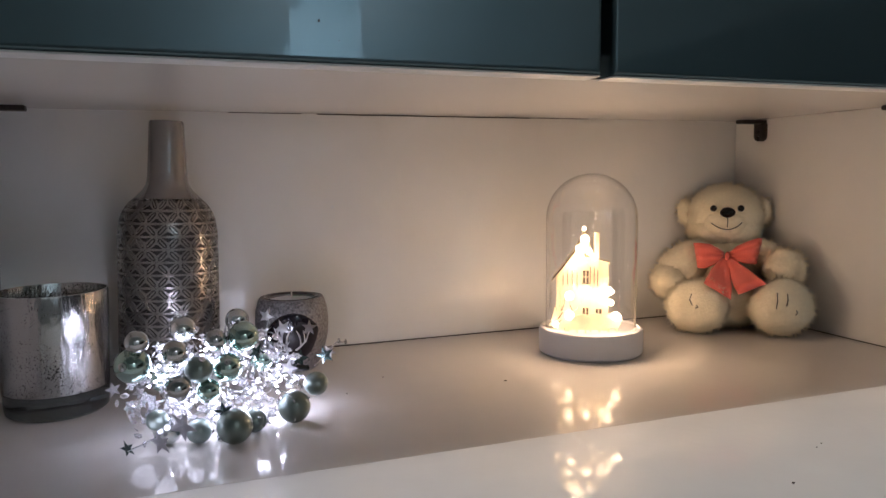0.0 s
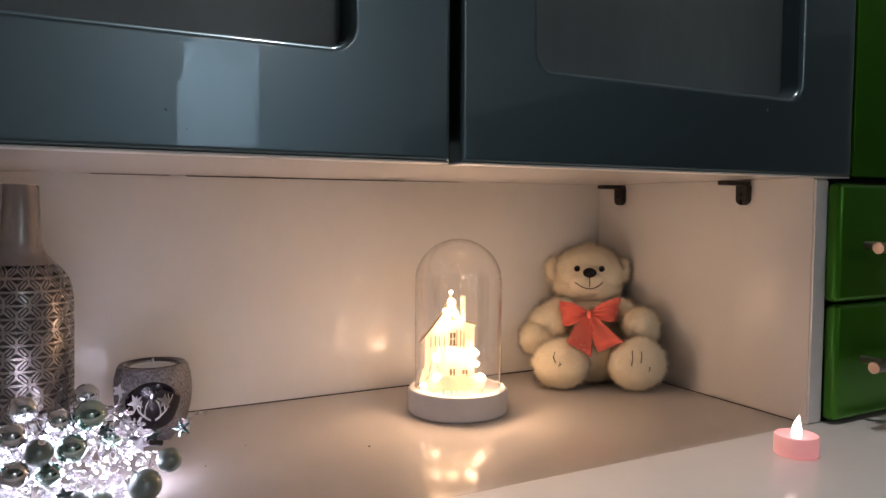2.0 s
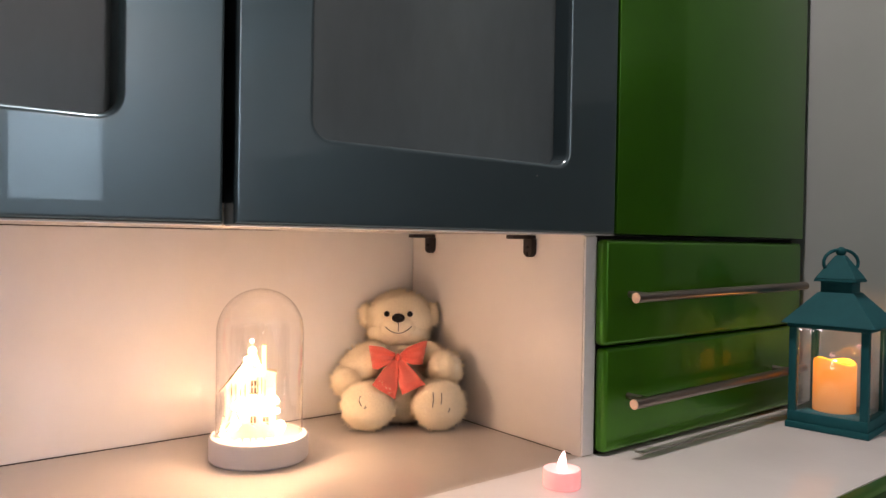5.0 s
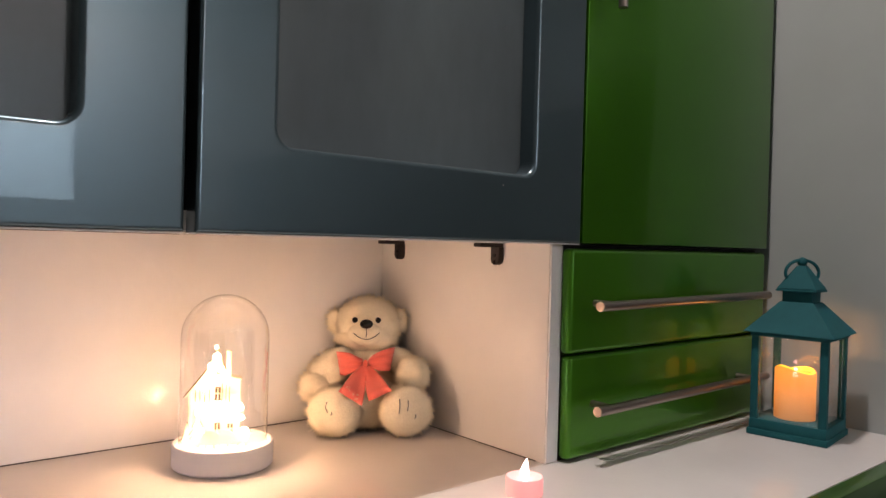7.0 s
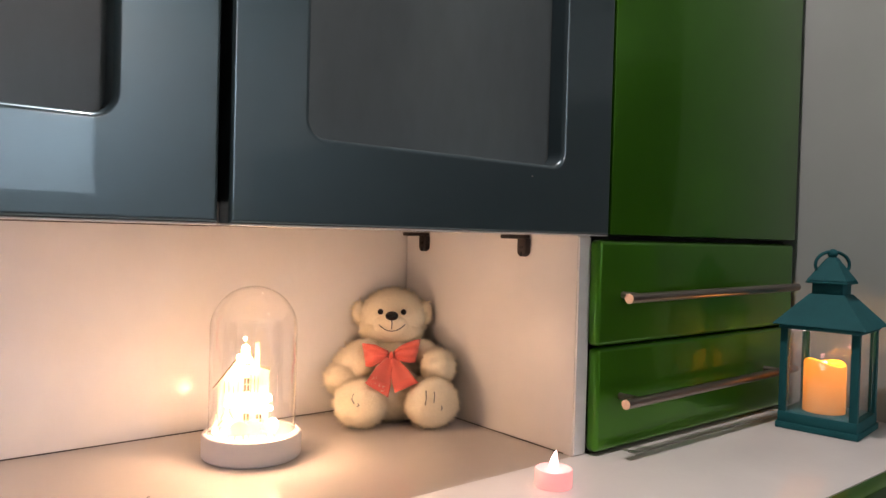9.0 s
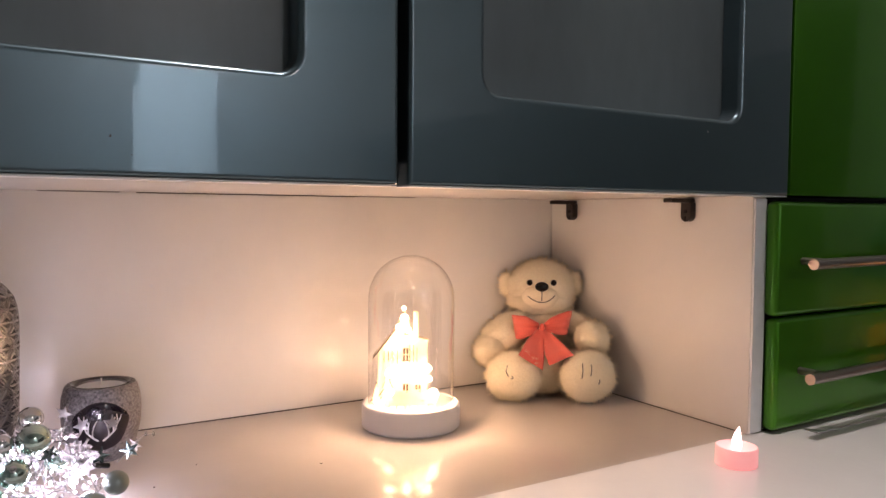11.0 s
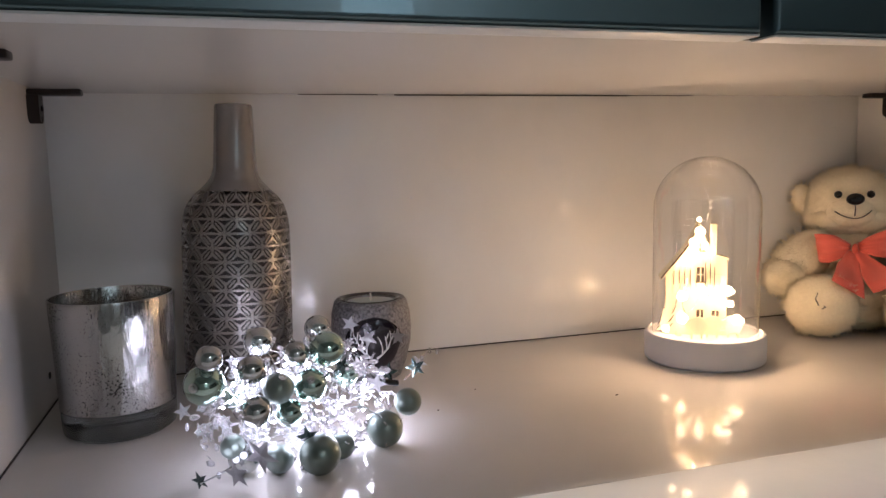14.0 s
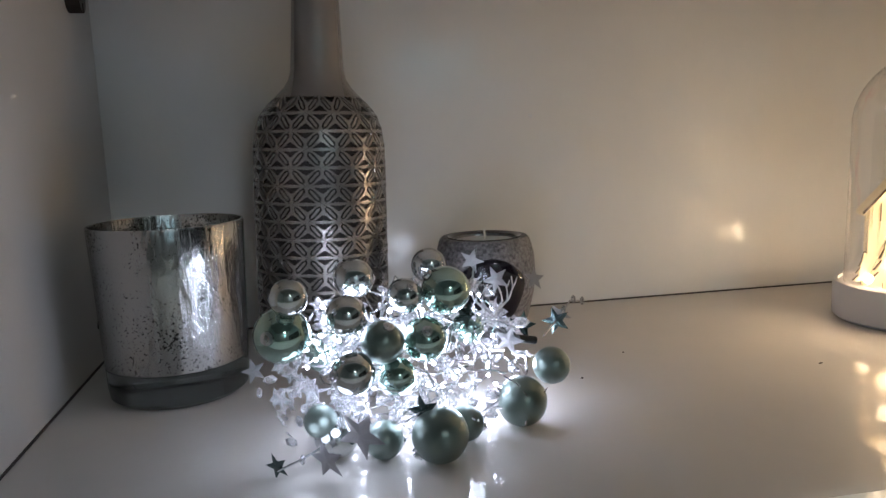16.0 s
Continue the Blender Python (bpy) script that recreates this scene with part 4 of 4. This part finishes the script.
STARS = [(0.0892, 0.530, 0.0712, 0.0080, SW, 20), (0.1003, 0.526, 0.0618, 0.0085, SW, -30), (0.1210, 0.530, 0.0600, 0.0075, SW, 10), (0.1112, 0.520, 0.0392, 0.0090, ST, 15),
         (0.1330, 0.532, 0.0370, 0.0090, ST, -20), (0.0268, 0.4560, 0.0195, 0.0135, SW, 30), (-0.0060, 0.4680, 0.0050, 0.0070, ST, 50), (0.0530, 0.4660, 0.0225, 0.0085, ST, -15),
         (-0.0140, 0.4900, 0.0380, 0.0065, SW, -10), (0.0900, 0.5060, 0.0500, 0.0080, SW, 60),
         (0.0135, 0.4600, 0.0090, 0.0105, SW, 60), (0.0780, 0.4960, 0.0530, 0.0080, ST, -40), (0.1010, 0.5080, 0.0360, 0.0090, SW, -55), (0.1380, 0.540, 0.0380, 0.0075, SW, 33)]
for x, y, z, r, me, a in STARS:
    m = Matrix.Translation((x, y, z)) @ Euler((rng.uniform(-0.4, 0.4), radians(a), rng.uniform(-0.7, 0.5))).to_matrix().to_4x4() @ Matrix.Diagonal((0.85 * r, 0.85 * r, 0.85 * r, 1))
    shared("star", me, gar, m, "silver-white star" if me is SW else "dark teal mirror star")


def in_heap():
    """A random place within the heap."""
    while True:
        x, y, z = rng.uniform(-0.018, 0.125), rng.uniform(0.462, 0.548), rng.uniform(0.004, 0.068)
        if ((x - 0.054) / 0.066) ** 2 + ((y - 0.507 - 0.2 * (x - 0.05)) / 0.045) ** 2 + ((z - 0.012) / 0.062) ** 2 < 1 and (x > -0.004 or z > 0.022) and (x < 0.088 or z > 0.024):
            if all((x - q[0]) ** 2 + (z - q[2]) ** 2 > (q[3] + 0.002) ** 2 or y > q[1] for q in BALLS):
                return Vector((x, y, z))


def crystal_mesh():
    b = ball(1.0, sub=1, scale=(0.8, 0.8, 1.1))
    return finish("bead", b, ACRYLIC, smooth=False)


CRY = crystal_mesh()
for k in range(200):
    p, r = in_heap(), rng.uniform(0.0016, 0.0040)
    shared("bead", CRY, gar, Matrix.Translation(p) @ Euler([rng.uniform(0, 6.28) for _ in range(3)]).to_matrix().to_4x4() @ Matrix.Diagonal((0.6 * r, 0.9 * r, rng.uniform(0.8, 1.3) * r, 1)))
for k in range(230):
    p, r = in_heap(), rng.uniform(0.0024, 0.0056)
    if k < 34:
        p = Vector((rng.uniform(-0.004, 0.026), rng.uniform(0.470, 0.492), rng.uniform(0.016, 0.046)))
    shared("clear_star", SC, gar, Matrix.Translation(p) @ Euler([rng.uniform(0, 6.28) for _ in range(3)]).to_matrix().to_4x4() @ Matrix.Diagonal((r, r, r, 1)))
for k in range(60):
    p = in_heap()
    while p.x < 0.004:
        p = in_heap()
    pts = [p]
    d = Vector((rng.uniform(-1, 1), rng.uniform(-1, 1), rng.uniform(-0.6, 0.6))).normalized() * 0.008
    for j in range(8):
        d = (d + Vector((rng.uniform(-1, 1), rng.uniform(-1, 1), rng.uniform(-1, 1))) * 0.005).normalized() * 0.007
        q = pts[-1] + d
        if ((q.x - 0.054) / 0.068) ** 2 + ((q.y - 0.507) / 0.047) ** 2 + ((q.z - 0.012) / 0.062) ** 2 > 1 or q.z < 0.002:
            d = -d
            q = pts[-1] + d + Vector((rng.uniform(-1, 1), rng.uniform(-1, 1), rng.uniform(-1, 1))) * 0.002
            q.z = max(q.z, 0.002)
        pts.append(q)
    part("wire", tube(pts, 0.00042, 5), WIRE, gar, "thin twisted silver wire")
for pts in ([(0.012, 0.470, 0.010), (0.002, 0.468, 0.006), (-0.006, 0.466, 0.004)], [(0.123, 0.523, 0.032), (0.135, 0.534, 0.038), (0.144, 0.542, 0.044), (0.152, 0.545, 0.043)],
            [(0.088, 0.528, 0.056), (0.090, 0.530, 0.067), (0.092, 0.531, 0.078)]):
    part("wire", tube(pts, 0.0005, 5), WIRE, gar, "thin twisted silver wire")
for p in ((0.146, 0.542, 0.045), (0.152, 0.545, 0.043), (0.139, 0.538, 0.041), (0.004, 0.468, 0.0065), (-0.012, 0.485, 0.030)):
    shared("bead", CRY, gar, Matrix.Translation(p) @ Matrix.Diagonal((0.0016, 0.0016, 0.0022, 1)))
part("connector", tube([(0.107, 0.514, 0.035), (0.117, 0.518, 0.032)], 0.0020, 10), BLACK, gar, "small dark cable connector")
led = finish("led", ball(0.0008, sub=2), LED_COOL)
GLOW = [(0.090, 0.508, 0.056), (0.030, 0.488, 0.052), (0.044, 0.494, 0.058), (0.048, 0.480, 0.014), (0.062, 0.486, 0.034), (0.092, 0.500, 0.024),
        (0.080, 0.496, 0.038), (0.034, 0.484, 0.028), (0.066, 0.488, 0.022), (0.038, 0.482, 0.010), (0.098, 0.508, 0.010), (0.052, 0.484, 0.030), (0.028, 0.482, 0.020), (0.078, 0.488, 0.020), (0.058, 0.488, 0.058), (0.024, 0.480, 0.010)]
GLOW += [(rng.uniform(0.012, 0.102), rng.uniform(0.486, 0.516), rng.uniform(0.012, 0.056)) for _ in range(40)]
GLOW += [(rng.uniform(0.004, 0.032), rng.uniform(0.484, 0.500), rng.uniform(0.034, 0.064)) for _ in range(22)]
for p in GLOW:
    p = (p[0], p[1] + 0.28 * max(0.0, p[0] - 0.045), p[2])
    shared("led", led, gar, Matrix.Translation(p), "tiny cool white light")
for p, watts in (((0.004, 0.467, 0.014), 0.010), ((0.017, 0.463, 0.022), 0.014), ((0.103, 0.519, 0.023), 0.110), ((0.050, 0.476, 0.026), 0.022), ((0.080, 0.494, 0.030), 0.022),
                 ((0.044, 0.482, 0.054), 0.024), ((0.022, 0.488, 0.056), 0.014), ((0.032, 0.480, 0.020), 0.014)):
    lamp("garland_light", "POINT", p, watts, COOL, 0.008 if p[1] < 0.485 else 0.005)



# ---- teddy bear, one mesh ----
def teddy():
    b = bmesh.new()
    blobs = []

    def blob(c, r, a=(0, 0, 0), sub=4):
        rot = Euler([radians(q) for q in a]).to_matrix()
        blobs.append((Vector(c), Vector([q - 0.0016 for q in r]), rot))

    # x to the bear's left as seen, y negative towards its face
    blob((0.002, 0.004, 0.125), (0.0455, 0.034, 0.0395))
    blob((0.001, 0.000, 0.110), (0.043, 0.031, 0.025))
    blob((0.000, -0.019, 0.117), (0.026, 0.0165, 0.020))
    blob((-0.0405, 0.006, 0.130), (0.013, 0.011, 0.018), (0, -12, 0))
    blob((0.0435, 0.006, 0.130), (0.013, 0.011, 0.018), (0, 12, 0))
    blob((0.004, -0.004, 0.055), (0.043, 0.033, 0.052))
    blob((0.004, -0.044, 0.034), (0.037, 0.038, 0.035))
    blob((-0.046, -0.024, 0.068), (0.040, 0.024, 0.0255), (0, -40, 12))
    blob((-0.0630, -0.036, 0.0505), (0.0225, 0.024, 0.0220))
    blob((0.045, -0.020, 0.081), (0.028, 0.019, 0.018), (0, 26, -12))
    blob((0.0600, -0.054, 0.0695), (0.0230, 0.021, 0.0240))
    blob((-0.030, -0.055, 0.030), (0.028, 0.048, 0.026), (0, 0, -8))
    blob((0.042, -0.055, 0.030), (0.028, 0.048, 0.026), (0, 0, 8))
    blob((-0.0362, -0.090, 0.0312), (0.0340, 0.020, 0.0310), (0, 0, -6))
    blob((0.0515, -0.090, 0.0325), (0.0340, 0.020, 0.0320), (0, 0, 8))
    for c, r, rot in blobs:
        ball(1.0, sub=4, bm=b, rot=Matrix.Translation(c) @ rot.to_4x4() @ Matrix.Diagonal((*r, 1)))
    for vert in b.verts:
        vert.co += vert.normal * (0.0013 * noise.noise(vert.co * 70) + 0.0007 * noise.noise(vert.co * 260))
        vert.co.z = max(vert.co.z, 0.0012)
    b.verts.index_update()
    b.verts.ensure_lookup_table()
    b.normal_update()
    fur_normals = [v.normal.copy() for v in b.verts]
    verts = [v.co.copy() for v in b.verts]
    faces = [[v.index for v in f.verts] for f in b.faces]
    mats = [0] * len(faces)
    b.free()
    g = random.Random(5)
    weights = [r.x * r.y + r.y * r.z + r.x * r.z for c, r, rot in blobs]
    for k in range(17000):
        i = g.choices(range(len(blobs)), weights)[0]
        c, r, rot = blobs[i]
        q = Vector((g.gauss(0, 1), g.gauss(0, 1), g.gauss(0, 1))).normalized()
        p = c + rot @ Vector((q.x * r.x, q.y * r.y, q.z * r.z))
        nn = (rot @ Vector((q.x / r.x, q.y / r.y, q.z / r.z))).normalized()
        if p.z < 0.003:
            continue
        inside = False
        for j, (c2, r2, rot2) in enumerate(blobs):
            if j != i:
                w = rot2.transposed() @ (p - c2)
                if (w.x / r2.x) ** 2 + (w.y / r2.y) ** 2 + (w.z / r2.z) ** 2 < 0.86:
                    inside = True
                    break
        if inside:
            continue
        p = p + nn * (0.0013 * noise.noise(p * 70) + 0.0007 * noise.noise(p * 260))
        short = 0.45 if i == 2 or (i < 2 and nn.y < -0.75) else 1.0
        d = 0.80 * nn + 0.36 * noise.noise_vector(p * 130) + Vector((g.gauss(0, 0.30), g.gauss(0, 0.30), g.gauss(0, 0.30) - 0.15))
        d = (d - nn * min(0.0, d.dot(nn) - 0.35)).normalized()
        long_ = short * (g.uniform(0.0062, 0.0088) if g.random() < 0.22 else g.uniform(0.0034, 0.0056))
        across = d.cross(nn)
        across = across.normalized() if across.length > 1e-4 else nn.orthogonal().normalized()
        along = nn.cross(across)
        for h in range(5):
            turn, far = g.uniform(0, 6.283), 0.0019 * math.sqrt(g.random())
            off = (math.cos(turn) * across + math.sin(turn) * along) * far
            root = p + off - nn * (0.0008 + 14 * far * far * 10)
            tip = p + 0.35 * off + d * long_ * g.uniform(0.75, 1.05) + Vector((g.gauss(0, 0.0004), g.gauss(0, 0.0004), g.gauss(0, 0.0004)))
            tip.z = max(tip.z, 0.0006)
            ax = (tip - root).normalized()
            s = ax.cross(nn)
            s = s.normalized() if s.length > 1e-5 else across
            u = ax.cross(s)
            base = len(verts)
            soft = (nn + 0.28 * ax + 0.20 * off / 0.0017).normalized()
            for side in (s, -0.5 * s + 0.87 * u, -0.5 * s - 0.87 * u):
                verts.append(root + side * 0.00019)
                fur_normals.append((soft + 0.15 * side).normalized())
            verts.append(tip)
            fur_normals.append(soft)
            faces += [[base, base + 1, base + 3], [base + 1, base + 2, base + 3], [base + 2, base, base + 3]]
            mats += [4, 4, 4]

    def add(piece, slot):
        piece.normal_update()
        base = len(verts)
        piece.verts.index_update()
        for v in piece.verts:
            verts.append(v.co.copy())
            fur_normals.append(v.normal.copy())
        for f in piece.faces:
            faces.append([base + v.index for v in f.verts])
            mats.append(slot)
        piece.free()

    # face
    add(ball(1, (0, -0.0395, 0.1315), 3, scale=(0.0085, 0.0042, 0.0060)), 2)
    add(ball(0.0038, (-0.0148, -0.0340, 0.1360), 3), 2)
    add(ball(0.0038, (0.0150, -0.0340, 0.1360), 3), 2)
    add(tube([(0, -0.0395, 0.127), (0.0003, -0.0398, 0.121), (0.0, -0.0392, 0.1145)], 0.00055, 6), 1)
    add(tube([(-0.0175 + 0.035 * k / 12, -0.0392 + 0.011 * abs(k / 6 - 1) ** 2.2, 0.1120 + 0.0075 * abs(k / 6 - 1) ** 2) for k in range(13)], 0.00055, 6), 1)
    # paw stitches
    for x, z0, z1, bend in ((-0.043, 0.036, 0.048, -0.003), (-0.040, 0.033, 0.036, 0.003), (0.041, 0.035, 0.052, 0.001), (0.051, 0.038, 0.051, 0.001), (0.060, 0.029, 0.034, 0.0015)):
        add(tube([(x, -0.1135, z0), (x + bend, -0.1140, (z0 + z1) / 2), (x + 0.4 * bend, -0.1132, z1)], 0.0005, 6), 1)

    # satin bow: two pleated loops, two tails and a knot
    def ribbon(path, widths, thick=0.0007, pleats=2.0, depth=0.0016):
        p = bmesh.new()
        cols = 13
        grid = []
        for side in (0, 1):
            rows = []
            for (x, y, z, ax, az), w in zip(path, widths):
                row = []
                for k in range(cols):
                    f = k / (cols - 1) - 0.5
                    fold = depth * math.sin(2 * math.pi * pleats * f) * (0.4 + 1.2 * abs(f))
                    row.append(p.verts.new((x + ax * f * w, y + fold + side * thick, z + az * f * w)))
                rows.append(row)
            grid.append(rows)
        for side, rows in enumerate(grid):
            for r0, r1 in zip(rows, rows[1:]):
                for k in range(cols - 1):
                    q = (r0[k], r0[k + 1], r1[k + 1], r1[k])
                    p.faces.new(q if side == 0 else q[::-1])
        for k in (0, cols - 1):
            for i in range(len(path) - 1):
                p.faces.new((grid[0][i][k], grid[0][i + 1][k], grid[1][i + 1][k], grid[1][i][k]))
        for i in (0, len(path) - 1):
            for k in range(cols - 1):
                p.faces.new((grid[0][i][k], grid[0][i][k + 1], grid[1][i][k + 1], grid[1][i][k]))
        bmesh.ops.recalc_face_normals(p, faces=p.faces)
        return p

    for s in (-1, 1):
        dz = 0.0015 if s > 0 else -0.0015
        loop = [(s * 0.003, -0.043, 0.083, 0, 1), (s * 0.009, -0.050, 0.0845 + dz, 0.1 * s, 1), (s * 0.018, -0.054, 0.086 + dz, 0.15 * s, 1), (s * 0.028, -0.053, 0.086 + 2 * dz, 0.2 * s, 1), (s * 0.0345, -0.046, 0.0855 + 2 * dz, 0.2 * s, 1), (s * 0.034, -0.039, 0.0855 + 2 * dz, 0.1 * s, 1), (s * 0.020, -0.038, 0.085 + dz, 0, 1), (s * 0.004, -0.039, 0.083, 0, 1)]
        add(ribbon(loop, (0.007, 0.016, 0.024, 0.029, 0.029, 0.026, 0.017, 0.008), pleats=2.6, depth=0.0024), 3)
    for tail, widths in (([(-0.002, -0.046, 0.080, 1, -0.1), (-0.005, -0.056, 0.0735, 1, -0.2), (-0.009, -0.068, 0.067, 1, -0.35), (-0.0125, -0.088, 0.0590, 1, -0.45), (-0.0172, -0.106, 0.0505, 1, -0.60)], (0.008, 0.014, 0.020, 0.025, 0.028)),
                         ([(0.003, -0.046, 0.080, 1, 0.1), (0.0060, -0.056, 0.0735, 1, 0.2), (0.0100, -0.068, 0.067, 1, 0.3), (0.0140, -0.088, 0.0600, 1, 0.4), (0.0188, -0.104, 0.0535, 1, 0.45)], (0.008, 0.014, 0.020, 0.025, 0.028))):
        add(ribbon(tail, widths, pleats=1.3, depth=0.0016), 3)
    add(ball(1, (0, -0.0475, 0.0825), 3, scale=(0.0032, 0.0036, 0.0052)), 3)
    me = bpy.data.meshes.new("teddy_bear")
    me.from_pydata(verts, [], faces)
    for m in (PLUSH, STITCH, BEAD, SATIN, FUR):
        me.materials.append(m)
    me.polygons.foreach_set("material_index", mats)
    me.polygons.foreach_set("use_smooth", [True] * len(faces))
    me.normals_split_custom_set_from_vertices([tuple(n) for n in fur_normals])
    return me


bear = tagged(new("teddy_bear", teddy()), "cream plush teddy bear with a coral satin bow", "teddy bear")
bear.matrix_basis = pose(0.632, 0.669, 0.0, 0, 0, -34) @ Matrix.Diagonal((0.975, 0.975, 0.985, 1))

# ---- crumbs and specks ----
for x, y, w, h, a in ((0.286, 0.531, 0.0032, 0.0009, 12), (0.192, 0.581, 0.0012, 0.0009, 0), (0.152, 0.545, 0.0011, 0.0018, 30), (0.349, 0.2845, 0.0024, 0.0016, 20), (0.413, 0.324, 0.0010, 0.0010, 0), (0.405, 0.320, 0.0008, 0.0008, 0)):
    tagged(new("crumb", finish("crumb", ball(1, scale=(w / 2, h / 2, 0.0004), sub=2), GRIME)), "tiny dark crumb on the white surface", "crumb", "crumbs").matrix_basis = pose(x, y, 0.0004, 0, 0, a)

for x, z, w, h in ((0.107, 0.259, 0.0013, 0.0016), (0.118, 0.249, 0.0007, 0.0007), (0.596, 0.2915, 0.0010, 0.0014)):
    tagged(new("paint_chip", finish("paint_chip", ball(1, scale=(w / 2, 0.0003, h / 2), sub=2), GRIME if x < 0.5 else EDGE)), "tiny chip in the slate blue lacquer of the door", "chip", "paint chips").matrix_basis = pose(x, YD - 0.0002, z)

# ---- unseen lamps added to the room ----
for x, y, r in ((0.45, 0.286, 0.03), (0.9, -3.05, 0.16), (0.95, -3.95, 0.14)):
    c = thing("ceiling_lamp", "round white ceiling lamp, added out of view", "lamp", pose(x, y, CEIL), "ceiling lamps")
    part("rim", lathe([(r, 0.0), (r + 0.008, 0.0), (r + 0.008, -0.02), (r, -0.02)], 32, closed=True), EDGE, c)
    part("diffuser", lathe([(0.0, -0.012), (r - 0.001, -0.012), (r - 0.001, -0.004), (0.0, -0.004)], 32), LAMP_GLOW, c)
